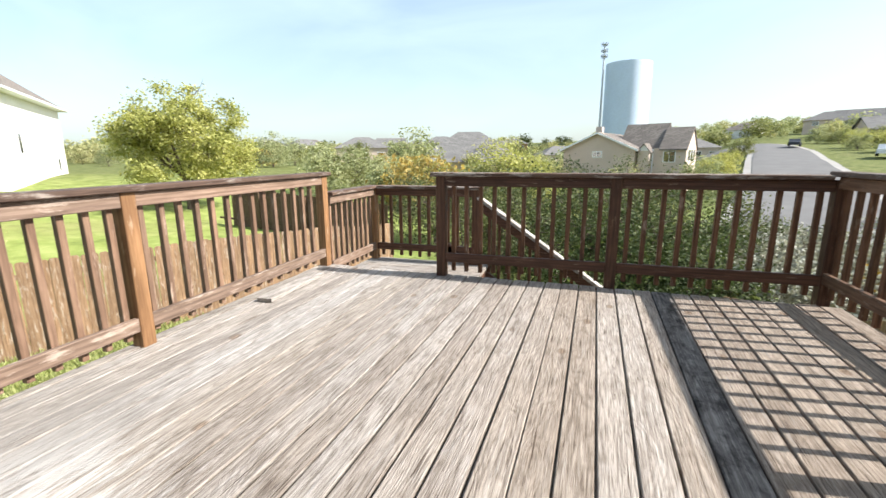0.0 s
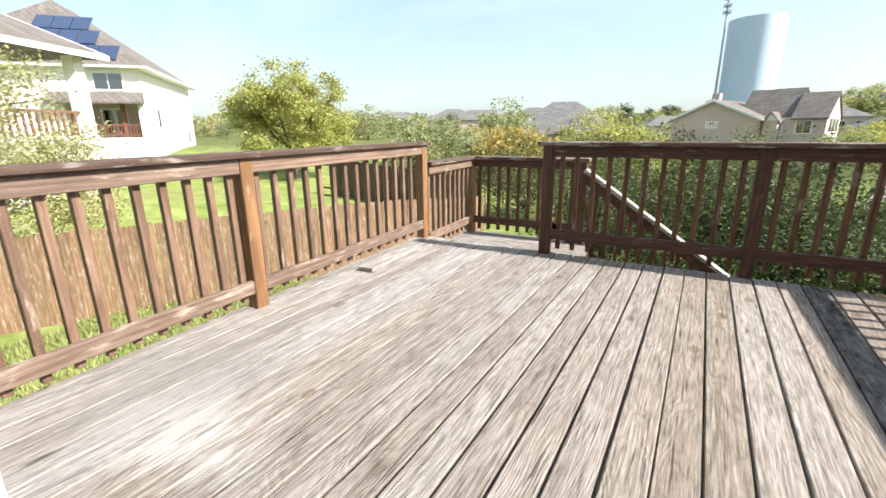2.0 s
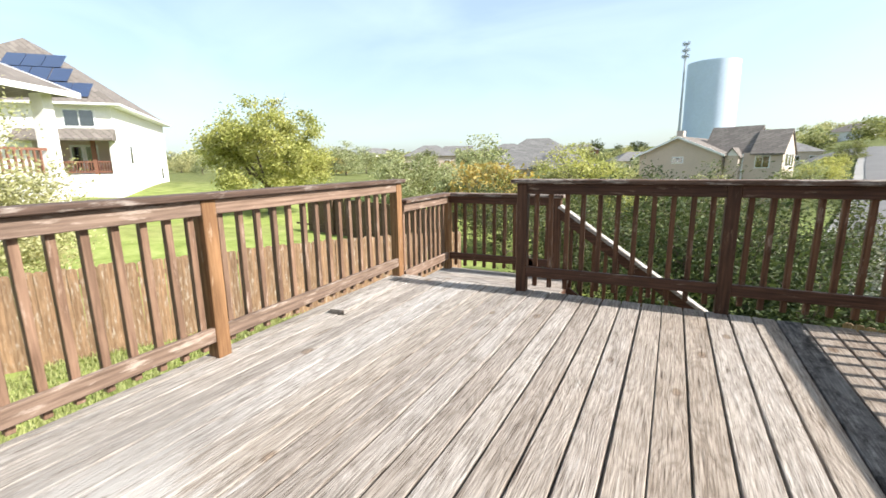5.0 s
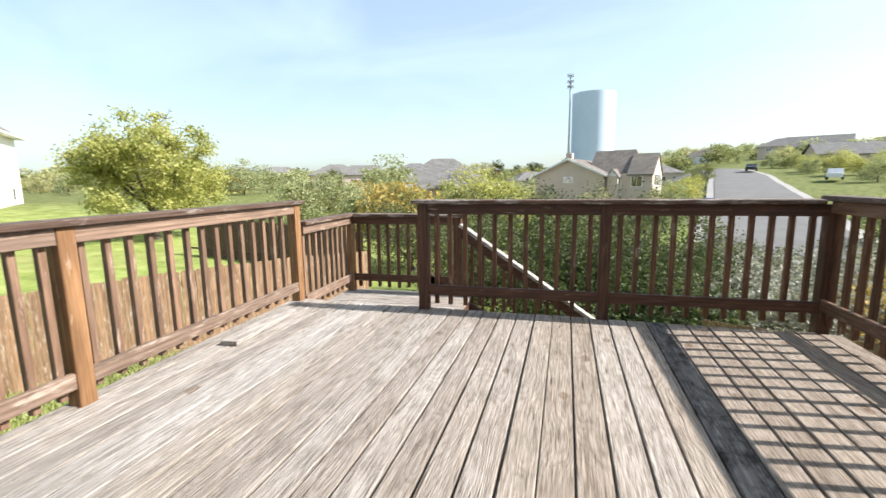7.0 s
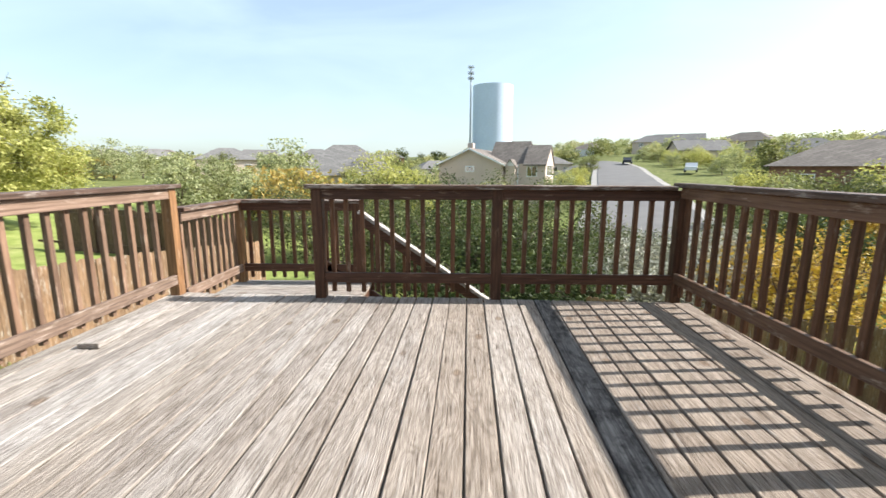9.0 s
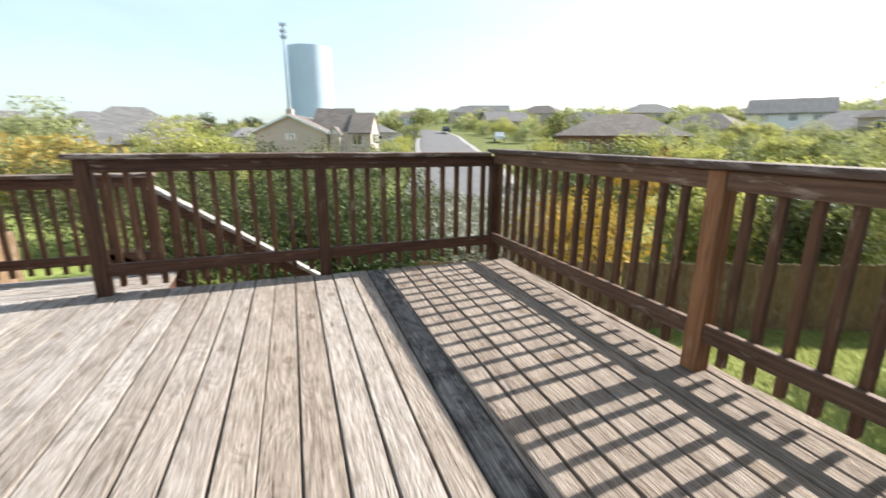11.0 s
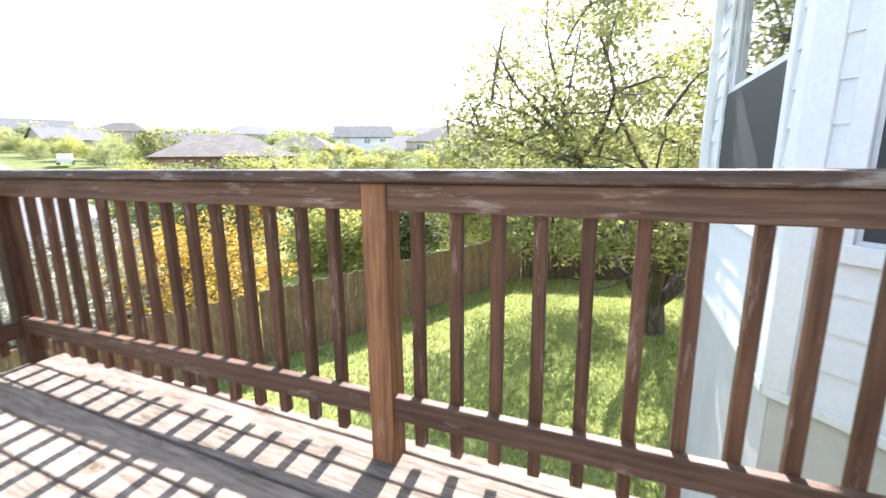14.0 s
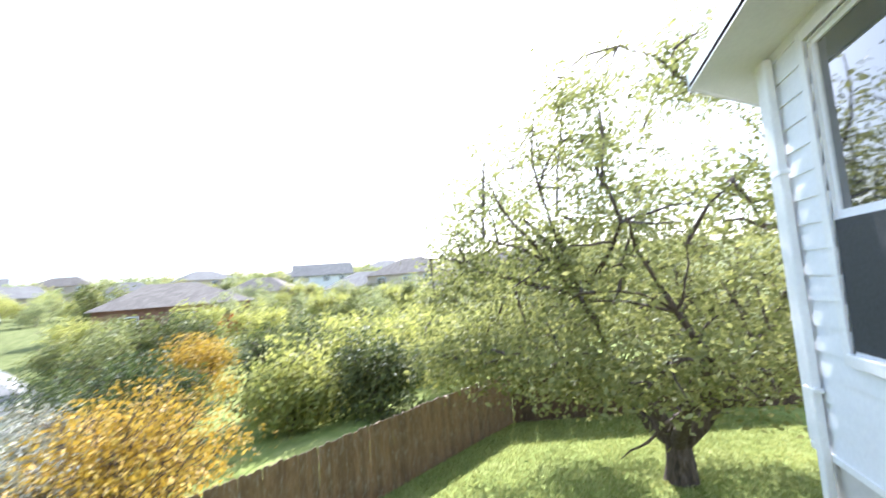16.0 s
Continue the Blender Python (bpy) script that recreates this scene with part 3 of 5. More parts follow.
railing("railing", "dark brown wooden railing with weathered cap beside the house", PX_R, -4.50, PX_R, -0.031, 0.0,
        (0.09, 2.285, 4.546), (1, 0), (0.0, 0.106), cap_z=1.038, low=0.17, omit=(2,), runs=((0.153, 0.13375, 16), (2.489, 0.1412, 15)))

# landing, one step down, and its stair
LZ = -0.20
landing = thing("landing", (-0.4, 0.75, LZ - 0.04), "sunlit wooden landing one step below the deck", "landing", kind="structure")
land_mesh = plank_mesh("plank", 0.14, 1.62, 0.038, M["deck"])
for k in range(9):
    part("plank", land_mesh, None, landing, at=pose(-1.36, 0.14 + k * 0.148, LZ, 0, 0, -90))
part("rim", box(-1.36, 0.25, 0.06, 1.40, LZ - 0.22, LZ - 0.042), M["rail_x"], landing)
for x, y in ((-1.28, 1.3), (0.15, 1.3), (-1.28, 0.3), (0.15, 0.3)):
    part("support_post", box(x - 0.045, x + 0.045, y - 0.045, y + 0.045, ground_z(x, y) - 0.1, LZ - 0.22), M["post"], landing)
railing("railing", "low brown wooden railing at the side of the landing", PX_L, 0.175, PX_L, 1.33, LZ, (-0.045, 1.155), (-1, 0), (0.0, 0.05), 0.125, 0.99, omit=(0,), faded_lit=True)
railing("railing", "low dark wooden railing at the back of the landing", PX_L + 0.05, 1.33, 0.13, 1.33, LZ, (-0.05, 1.35), (0, 1), (-0.03, 0.05), 0.125, 0.99, omit=(0,))

stair = thing("stair", (1.6, 0.75, -2.9), "brown wooden stair descending from the landing with a sloping handrail", "stair", kind="structure")
steps = 15
run, drop = 0.255, 0.178
for k in range(steps):
    x = 0.22 + k * run
    z = LZ - (k + 1) * drop
    part("tread", box(x, x + 0.28, 0.16, 1.26, z - 0.038, z, 0.004), M["deck"], stair)
slope = math.atan2(drop, run)
slen = math.hypot(steps * run, steps * drop)
for y in (0.13, 1.27):
    part("stringer", box(0, slen, -0.019, 0.019, -0.14, 0.10, 0.0, pose(0.22, y, LZ - 0.16, 0, math.degrees(slope), 0)), M["rail_x"], stair)
part("handrail", box(0, slen, -0.07, 0.07, -0.02, 0.02, 0.005, pose(0.13, 1.33, 0.66, 0, math.degrees(slope), 0)), M["cap_pale"], stair, "worn pale handrail cap")
part("top_rail", box(0, slen, -0.04, -0.003, -0.12, -0.022, 0.004, pose(0.13, 1.33, 0.66, 0, math.degrees(slope), 0)), M["rail_x"], stair)
part("bottom_rail", box(0, slen, -0.04, -0.003, -0.80, -0.71, 0.004, pose(0.13, 1.33, 0.66, 0, math.degrees(slope), 0)), M["rail_x"], stair)
stair_bal = to_mesh(box(-BAL / 2, BAL / 2, -BAL / 2, BAL / 2, -0.95, -0.06, 0.003), "baluster", M["bal"])
for k in range(28):
    s = 0.14 + k * 0.128
    part("baluster", stair_bal, None, stair, at=pose(0.13 + s, 1.352, 0.66 - s * drop / run, 0, 0, 0))
for s in (1.6, 3.5):
    z = 0.66 - s * drop / run
    part("post", box(0.13 + s - 0.045, 0.13 + s + 0.045, 1.29, 1.38, ground_z(s, 1.3) - 0.05, z - 0.03, 0.004), M["post"], stair)

# ---- the house behind ----
YA, XA0, XA1 = -3.66, 4.30, 6.64
YB, XB = -4.60, 3.36
EAVE = 2.80
SKIRT = 0.0


def wall_frame(p, q):
    """The pose whose x runs from p to q along a wall's face and whose y points into the house."""
    d = Vector((q[0] - p[0], q[1] - p[1])).normalized()
    m = Matrix(((d.x, -d.y, 0, p[0]), (d.y, d.x, 0, p[1]), (0, 0, 1, 0), (0, 0, 0, 1)))
    return m, math.hypot(q[0] - p[0], q[1] - p[1])


def sided_wall(name, p, q, z_top, openings=(), z_low=None, out=-1, label="white lap siding house wall over a pale foundation"):
    """A wall with lap boards over a plain foundation. openings: (s0, s1, z0, z1) along the face."""
    m, length = wall_frame(p, q)
    w = thing(name, (p[0], p[1], z_low if z_low is not None else -3.2), label, "wall", kind="structure")
    base = -3.3 if z_low is None else z_low
    cuts = sorted({0.0, length, *[v for o in openings for v in o[:2]]})
    core = bmesh.new()
    for a, b in zip(cuts[:-1], cuts[1:]):
        holes = sorted((o[2], o[3]) for o in openings if o[0] < (a + b) / 2 < o[1])
        z = SKIRT
        for h0, h1 in holes + [(z_top, z_top)]:
            if h0 > z + 0.001:
                add_box(core, a, b, 0.0, 0.14, z, h0)
            z = h1
    bmesh.ops.transform(core, matrix=m, verts=core.verts[:])
    part("sheathing", core, M["siding"], w)
    part("foundation", box(0, length, 0.01, 0.16, base, SKIRT, 0, m), M["stucco"], w, "pale stucco foundation")
    rows = int((z_top - SKIRT) / 0.17) + 1
    for r in range(rows):
        z0, z1 = SKIRT + r * 0.17, min(SKIRT + (r + 1) * 0.17 + 0.02, z_top)
        if z1 - z0 < 0.03:
            continue
        for a, b in zip(cuts[:-1], cuts[1:]):
            zm0, zm1 = z0, z1
            bad = False
            for o in openings:
                if o[0] < (a + b) / 2 < o[1]:
                    if z0 >= o[2] - 0.01 and z1 <= o[3] + 0.03:
                        bad = True
                    elif z0 < o[2] < z1:
                        zm1 = o[2]
                    elif z0 < o[3] < z1:
                        zm0 = o[3]
            if bad or zm1 - zm0 < 0.02 or b - a < 0.02:
                continue
            board = prism([(-0.018, zm0), (-0.004, zm1), (0.0, zm1), (0.0, zm0)], a, b, 0)
            bmesh.ops.transform(board, matrix=m, verts=board.verts[:])
            part("siding_board", board, M["siding"], w)
    return w, m


def sash_window(name, m, s0, s1, z0, z1, meet, label):
    """A single-hung window in the opening of a wall: casing, two sashes, glass and an insect screen below."""
    mid = m @ Vector(((s0 + s1) / 2, 0, z0))
    w = thing(name, mid, label, "window", kind="structure")

    def p(n, a, b, c, d, e, f, mat, lab="", bev=0.003):
        return part(n, box(a, b, c, d, e, f, bev, m), mat, w, lab)
    cw = 0.075
    p("casing", s0 - cw, s0, -0.032, 0.02, z0 - cw, z1 + cw, M["trim"])
    p("casing", s1, s1 + cw, -0.032, 0.02, z0 - cw, z1 + cw, M["trim"])
    p("casing", s0, s1, -0.031, 0.02, z1, z1 + cw, M["trim"])
    p("window_sill", s0 - 0.02, s1 + 0.02, -0.045, 0.03, z0 - cw, z0, M["trim"])
    for a, b in ((z0, meet), (meet, z1)):
        y = 0.012 if a == z0 else 0.035
        p("sash_rail", s0, s1, y - 0.02, y + 0.02, a, a + 0.045, M["trim"])
        p("sash_rail", s0, s1, y - 0.02, y + 0.02, b - 0.04, b, M["trim"])
        p("sash_stile", s0, s0 + 0.04, y - 0.02, y + 0.02, a + 0.045, b - 0.04, M["trim"])
        p("sash_stile", s1 - 0.04, s1, y - 0.02, y + 0.02, a + 0.045, b - 0.04, M["trim"])
        p("pane", s0 + 0.04, s1 - 0.04, y - 0.004, y + 0.004, a + 0.045, b - 0.04, M["glass"], "reflecting glass pane", 0)
    for a, b in ((s0 - 0.004, s0 + 0.012), (s1 - 0.012, s1 + 0.004)):
        p("jamb", a, b, -0.008, 0.099, z0, z1, M["trim"], "", 0)
    p("jamb", s0 + 0.012, s1 - 0.012, -0.008, 0.099, z1 - 0.012, z1 + 0.004, M["trim"], "", 0)
    p("insect_screen", s0 + 0.02, s1 - 0.02, -0.014, -0.010, z0 + 0.02, meet - 0.01, M["screen"], "dark insect screen", 0)
    # dark sheet in place of the unlit room behind the panes
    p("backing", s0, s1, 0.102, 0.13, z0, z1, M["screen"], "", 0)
    return w


lenA = XA1 - XA0
wallA, mA = sided_wall("wall_east", (XA1, YA), (XA0, YA), EAVE, [(XA1 - 5.97, XA1 - 4.56, 0.72, 2.66)])
sash_window("window_1", mA, XA1 - 5.97, XA1 - 4.56, 0.72, 2.66, 1.53, "white single-hung window with a dark insect screen below")
wallB, mB = sided_wall("wall_bay", (XA0, YA), (XB, YB), EAVE, [(0.24, 1.06, 0.72, 2.66)])
sash_window("window_2", mB, 0.24, 1.06, 0.72, 2.66, 1.53, "narrow white bay window with a dark screen")
wallC, mC = sided_wall("wall_south", (XB, YB), (-1.9, YB), EAVE, [(2.08, 3.02, 0.03, 2.09)])
XD = XA1 + 0.94
sided_wall("wall_bay_far", (XD, YB), (XA1, YA), EAVE)
sided_wall("wall_end", (XD, -9.0), (XD, YB), EAVE)

part("corner_board", box(-0.02, 0.09, -0.028, -0.001, SKIRT, EAVE, 0.003, mA), M["trim"], wallA)
part("corner_board", box(lenA - 0.10, lenA + 0.01, -0.028, -0.001, SKIRT, EAVE, 0.003, mA), M["trim"], wallA)
part("corner_board", box(-0.01, 0.10, -0.028, -0.001, SKIRT, EAVE, 0.003, mB), M["trim"], wallB)
part("drip_board", box(0, lenA, -0.03, -0.001, SKIRT - 0.05, SKIRT - 0.002, 0.003, mA), M["trim"], wallA)
part("drip_board", box(0, 1.33, -0.03, -0.001, SKIRT - 0.05, SKIRT - 0.002, 0.003, mB), M["trim"], wallB)
pipe = thing("downspout", (XA1 - 0.17, YA + 0.05, -3.0), "white square metal downspout on the house wall", "downspout")
part("pipe", box(0.20, 0.275, -0.085, -0.030, -2.95, EAVE - 0.05, 0.008, mA), M["trim"], pipe)
for z in (0.4, 1.9):
    part("strap", box(0.17, 0.305, -0.092, -0.029, z, z + 0.03, 0.002, mA), M["trim"], pipe)

# eaves and roof
roof = thing("roof", (4.0, -6.0, EAVE), "shingled roof with white eaves over the house", "roof", kind="structure")
OV = 0.45
outline = [(XD + OV, -9.0), (XD + OV, YB + 0.19), (XA1 + 0.19, YA + OV), (XA0 - 0.19, YA + OV), (XB - 0.19, YB + OV), (-2.0, YB + OV), (-2.0, -9.0)]
part("soffit", prism(outline, EAVE, EAVE + 0.03, 2), M["trim"], roof, "white soffit")
ring = outline
for a, b in zip(ring[:-1], ring[1:]):
    m, l = wall_frame(b, a)
    part("fascia", box(-0.01, l + 0.01, -0.022, 0.0, EAVE - 0.015, EAVE + 0.15, 0.003, pose(0, 0, 0) @ m), M["trim"], roof, "white fascia board")
rb = bmesh.new()
lo = [rb.verts.new((x, y, EAVE + 0.13)) for x, y in outline]
cx, cy = 2.3, -9.0
hi = [rb.verts.new((cx + (x - cx) * 0.3, cy + (y - cy) * 0.05, EAVE + 2.6)) for x, y in outline]
for k in range(len(outline) - 1):
    rb.faces.new((lo[k], lo[k + 1], hi[k + 1], hi[k]))
rb.faces.new(hi)
bmesh.ops.recalc_face_normals(rb, faces=rb.faces[:])
part("shingles", rb, M["shingle"], roof)
tagged(new("wall_back", to_mesh(box(-1.9, XD, -9.2, -9.0, -3.3, EAVE), "wall_back", M["siding"])), "plain white house wall", "wall", kind="structure")
tagged(new("wall_west", to_mesh(box(-2.0, -1.9, -9.0, YB, -3.3, EAVE), "wall_west", M["siding"])), "plain white house wall", "wall", kind="structure")

# the open door
door_x = XB - 3.02
door = thing("door_1", (door_x, YB, 0.03), "white panelled door standing open over the deck", "door", kind="structure")
md = pose(0.27, -4.58, 0.03)
part("door_leaf", box(0, 0.044, 0.02, 0.855, 0, 2.03, 0.003, md), M["trim"], door)
for z0, z1 in ((0.2, 0.9), (1.05, 1.85)):
    part("door_panel", box(0.0445, 0.052, 0.14, 0.73, z0, z1, 0.004, md), M["trim"], door)
    part("door_panel", box(-0.008, -0.0005, 0.14, 0.73, z0, z1, 0.004, md), M["trim"], door)
part("door_handle", cylinder(0.27 + 0.07, -4.58 + 0.79, 0.98, 1.04, 0.028, 12), M["steel"], door, "metal door knob")
frame_parts = thing("door_frame", (0.8, YB, 0.0), "white casing round the doorway in the house wall", "door frame", kind="structure")
for a, b, c, d in ((2.0, 2.08, 0.0, 2.17), (3.02, 3.10, 0.0, 2.17), (2.08, 3.02, 2.09, 2.17)):
    part("casing", box(a, b, -0.035, 0.02, c, d, 0.003, mC), M["trim"], frame_parts)
# no room is built; a dark sheet paints the doorway's unlit interior
part("dark_doorway_sheet", box(2.08, 3.02, 0.08, 0.12, 0.03, 2.09, 0, mC), M["screen"], frame_parts, "dark sheet standing in for the unlit interior beyond the doorway")
part("threshold", box(2.08, 3.02, -0.03, 0.10, 0.0, 0.03, 0.003, mC), M["steel"], frame_parts, "metal threshold")


# ---- fences ----
def fence(name, label, line, height, board=0.14, wood="fence"):
    """A close-boarded fence of dog-eared pickets along a line, with rails and posts behind."""
    f = thing(name, (*line[0], ground_z(*line[0])), label, "fence", "yard fences")
    e = 0.03
    prof = [(-board / 2 + 0.0006, 0), (-board / 2 + 0.0006, height - e), (-board / 2 + e, height), (board / 2 - e, height), (board / 2 - 0.0006, height - e), (board / 2 - 0.0006, 0)]
    picket = to_mesh(prism(prof, -0.009, 0.009, 1), "picket", M[wood])
    post = to_mesh(box(-0.045, 0.045, 0.05, 0.14, -0.1, height - 0.1), "post", M[wood])
    for p, q in zip(line[:-1], line[1:]):
        p, q = Vector(p), Vector(q)
        l = (q - p).length
        d = (q - p) / l
        turn = math.degrees(math.atan2(d.y, d.x))
        n = int(l / board)
        for k in range(n):
            c = p + d * (k + 0.5) * board
            part("picket", picket, None, f, at=pose(c.x, c.y, ground_z(c.x, c.y) - 0.05 + rng.uniform(-0.02, 0.02), rng.uniform(-0.6, 0.6), rng.uniform(-0.5, 0.5), turn + rng.uniform(-1, 1)))
            if k % 17 == 8:
                part("post", post, None, f, at=pose(c.x, c.y, ground_z(c.x, c.y), 0, 0, turn))
                if k + 17 < n + 8:
                    g = ground_z(c.x, c.y)
                    c2 = p + d * min(l, (k + 17.5) * board)
                    tilt = -math.degrees(math.atan2(ground_z(c2.x, c2.y) - g, 17 * board))
                    for z in (0.3, height - 0.35):
                        part("rail", box(0, 17 * board, 0.012, 0.05, z, z + 0.09, 0, pose(c.x, c.y, g, 0, 0, turn) @ pose(0, 0, 0, 0, tilt, 0)), M[wood], f)
    return f


fence("fence", "weathered brown board fence at the side of the lawn", [(-12.6, -8.4), (-3.57, 7.4)], 1.68)
fence("fence", "brown board fence along the lower yard", [(4.2, 5.6), (16.8, 0.1)], 1.62)
# the darker wood puts this fence's shade into its colour
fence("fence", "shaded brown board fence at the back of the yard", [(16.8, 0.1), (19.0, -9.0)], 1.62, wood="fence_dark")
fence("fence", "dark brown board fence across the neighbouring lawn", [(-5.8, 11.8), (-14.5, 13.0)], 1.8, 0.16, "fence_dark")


# ---- plants ----
def tree_data(seed, h, spread, trunk_r, leaves, leaf, clump=0.45, fork=0.3, limbs=5, low=0.35, droop=0.0, flat=1.0, stems=1, full=2.0, ups=(0.35, 1.25), fill=60, bottom=None):
    """Wood and leaves of a tree about the origin: a forking trunk, limbs, twigs, and leaves in loose clumps round the twigs."""
    r = random.Random(seed)
    wv, wf, anchors = [], [], []

    def add(points, radii, sides):
        v, f = tube(points, radii, sides)
        o = len(wv)
        wv.extend(v)
        wf.extend(tuple(i + o for i in q) for q in f)

    def limb(start, direction, length, rad, level):
        pts, p, d = [start.copy()], start.copy(), direction.normalized()
        steps = 6 if level == 0 else 4
        for k in range(steps):
            d = (d + Vector((r.uniform(-1, 1), r.uniform(-1, 1), r.uniform(-0.7, 0.9) - droop * level)) * 0.24).normalized()
            p = p + d * length / steps
            pts.append(p.copy())
        add(pts, [max(0.006, rad * (1 - 0.72 * k / steps)) for k in range(steps + 1)], 7 if level == 0 else 5 if level == 1 else 3)
        if level >= 1:
            for q in pts[1:]:
                anchors.append((q, 0.75 if level == 1 else 1.0))
        if level < 2:
            for k in range(5 if level == 0 else 4):
                i = r.randint(2 if level == 0 else 1, steps)
                base = pts[i]
                out = Vector((base.x, base.y, 0))
                out = out.normalized() if out.length > 0.05 else Vector((r.uniform(-1, 1), r.uniform(-1, 1), 0))
                nd = (d * 0.5 + out * r.uniform(0.1, 0.7) + Vector((r.uniform(-1, 1), r.uniform(-1, 1), r.uniform(-0.35, 0.8))) * 0.8)
                limb(base, nd, length * r.uniform(0.38, 0.62), rad * 0.42, level + 1)

    for s in range(stems):
        lean = Vector((r.uniform(-0.25, 0.25), r.uniform(-0.25, 0.25), 0)) * (1 if stems == 1 else 2.5)
        top = lean * h * fork + Vector((0, 0, h * fork))
        off = Vector((0, 0, 0)) if stems == 1 else Vector((r.uniform(-1, 1), r.uniform(-1, 1), 0)) * spread * 0.25
        pts = [off + Vector((0, 0, -0.25)), off, off + top * 0.5 + Vector((r.uniform(-1, 1), r.uniform(-1, 1), 0)) * trunk_r * 0.6, off + top]
        add(pts, [trunk_r * 1.5, trunk_r * 1.12, trunk_r * 0.9, trunk_r * 0.8], 9)
        for k in range(limbs):
            a = 2 * math.pi * (k + r.uniform(-0.3, 0.3)) / limbs + s
            up = r.uniform(*ups)
            dirn = Vector((math.cos(a) * spread, math.sin(a) * spread, h * (1 - fork) * up)).normalized()
            ln = 0.62 * (spread * (1 - min(1, up) * 0.35) + h * (1 - fork) * up * 0.55)
            limb(off + top * r.uniform(0.75, 1.0), dirn, ln, trunk_r * 0.55, 0)
    pa = np.array([a[0][:] for a in anchors])
    ok = pa[:, 2] > h * low * 0.5
    pa = pa[ok] if ok.sum() > 20 else pa
    g = np.random.default_rng(seed)
    # keep the crown within a dome, and fill the dome with twigs that grow from the nearest limb
    zc = h * (low + 0.10)
    up, down = h - zc, zc - h * (low * 0.45 if bottom is None else bottom)
    reach = np.abs((pa[:, 2] - zc) / np.where(pa[:, 2] > zc, up, max(down, 0.1))) ** full + (np.hypot(pa[:, 0], pa[:, 1]) / spread) ** 2
    pa = pa[reach < 1.05] if (reach < 1.05).sum() > 20 else pa
    extra = []
    while len(extra) < fill:
        p = np.array([r.uniform(-1, 1), r.uniform(-1, 1), r.uniform(-1, 1)])
        d2 = p[0] ** 2 + p[1] ** 2 + abs(p[2]) ** full
        if d2 > 1 or (r.random() > 0.25 + 0.75 * d2) or (p[2] < -0.35 and math.hypot(p[0], p[1]) < 0.55):
            continue
        q = np.array([p[0] * spread, p[1] * spread, zc + p[2] * (up if p[2] > 0 else down)])
        grown = np.concatenate([pa, np.array(extra)]) if extra else pa
        near = grown[np.argmin(((grown - q) ** 2).sum(1))]
        mid = (near + q) / 2 + np.array([0, 0, 0.12 * np.linalg.norm(q - near)])
        tr = max(0.008, trunk_r * 0.07)
        add([Vector(near), Vector(mid), Vector(q)], [tr * 1.6, tr, tr * 0.5], 3)
        extra += [q]
    if extra:
        ex = np.array(extra)
        pa = np.concatenate([pa[g.integers(0, len(pa), max(20, len(pa) // 3))], np.repeat(ex, 3, 0)])
    c = pa[g.integers(0, len(pa), leaves)] + g.normal(0, 1, (leaves, 3)) * np.array([clump, clump, clump * 0.65 * flat])
    c[:, 2] = np.clip(c[:, 2], h * low * 0.3, None)
    c[:, 2] -= np.maximum(0, c[:, 2] - h) * 0.8
    return wv, wf, c, g


def leaf_quads(c, g, size, kite=True, up=0.25):
    n = len(c)
    a = g.normal(0, 1, (n, 3))
    a[:, 2] *= 0.6
    a /= np.linalg.norm(a, axis=1)[:, None]
    b = np.cross(a, g.normal(0, 1, (n, 3)) + np.array([0, 0, up]))
    b /= np.linalg.norm(b, axis=1)[:, None] + 1e-9
    s = size * g.uniform(0.55, 1.35, n)[:, None]
    v = np.stack([c - a * s, c + b * s * 0.52 - a * s * 0.1, c + a * s, c - b * s * 0.52 - a * s * 0.1], 1).reshape(-1, 3)
    f = np.arange(4 * n).reshape(-1, 4)
    return v, f


def fast_mesh(name, v, f, material):
    me = bpy.data.meshes.new(name)
    n = len(f)
    me.vertices.add(len(v))
    me.vertices.foreach_set("co", np.asarray(v, dtype=np.float32).ravel())
    me.loops.add(n * 4)
    me.loops.foreach_set("vertex_index", np.asarray(f, dtype=np.int32).ravel())
    me.polygons.add(n)
    me.polygons.foreach_set("loop_start", np.arange(0, 4 * n, 4, dtype=np.int32))
    me.update()
    me.validate()
    me.materials.append(material)
    return me


def tree(name, label, at, material, category="tree", group="", leaf=0.08, lift=0.0, **kw):
    x, y = at[0], at[1]
    z = ground_z(x, y) + lift
    t = thing(name, (x, y, z), label, category, group)
    wv, wf, c, g = tree_data(leaf=leaf, **kw)
    part("trunk", raw_mesh("trunk", wv, wf, M["bark"], True), None, t, "dark grey-brown trunk and limbs", Matrix.Translation((x, y, z)))
    v, f = leaf_quads(c, g, leaf)
    part("crown", fast_mesh("crown", v, f, M[material]), None, t, "", Matrix.Translation((x, y, z)))
    return t


def again(t, x, y, s=1.0, turn=0.0, sz=None, lift=0.0):
    return copy_thing(t, Matrix.LocRotScale((x, y, ground_z(x, y) + lift), Euler((0, 0, turn)), (s, s, sz or s)))


# the spreading tree on the lower lawn
tree("oak_tree", "spreading olive-green tree with forked dark trunk on the lower lawn", (13.2, -3.85), "leaf_live", seed=16, h=9.2, spread=5.2,
     trunk_r=0.31, leaves=112000, leaf=0.048, clump=0.32, fork=0.09, limbs=6, low=0.26, droop=0.12, full=1.9, ups=(0.25, 0.8), fill=560, bottom=0.27)
# yellow-green tree on the neighbouring lawn
tree("tree", "broad yellow-green tree on the neighbouring lawn", (-19.4, 15.4), "leaf_yellow", seed=21, h=6.7, spread=3.5, trunk_r=0.2,
     leaves=34000, leaf=0.085, clump=0.30, fork=0.25, limbs=6, low=0.3, fill=75)
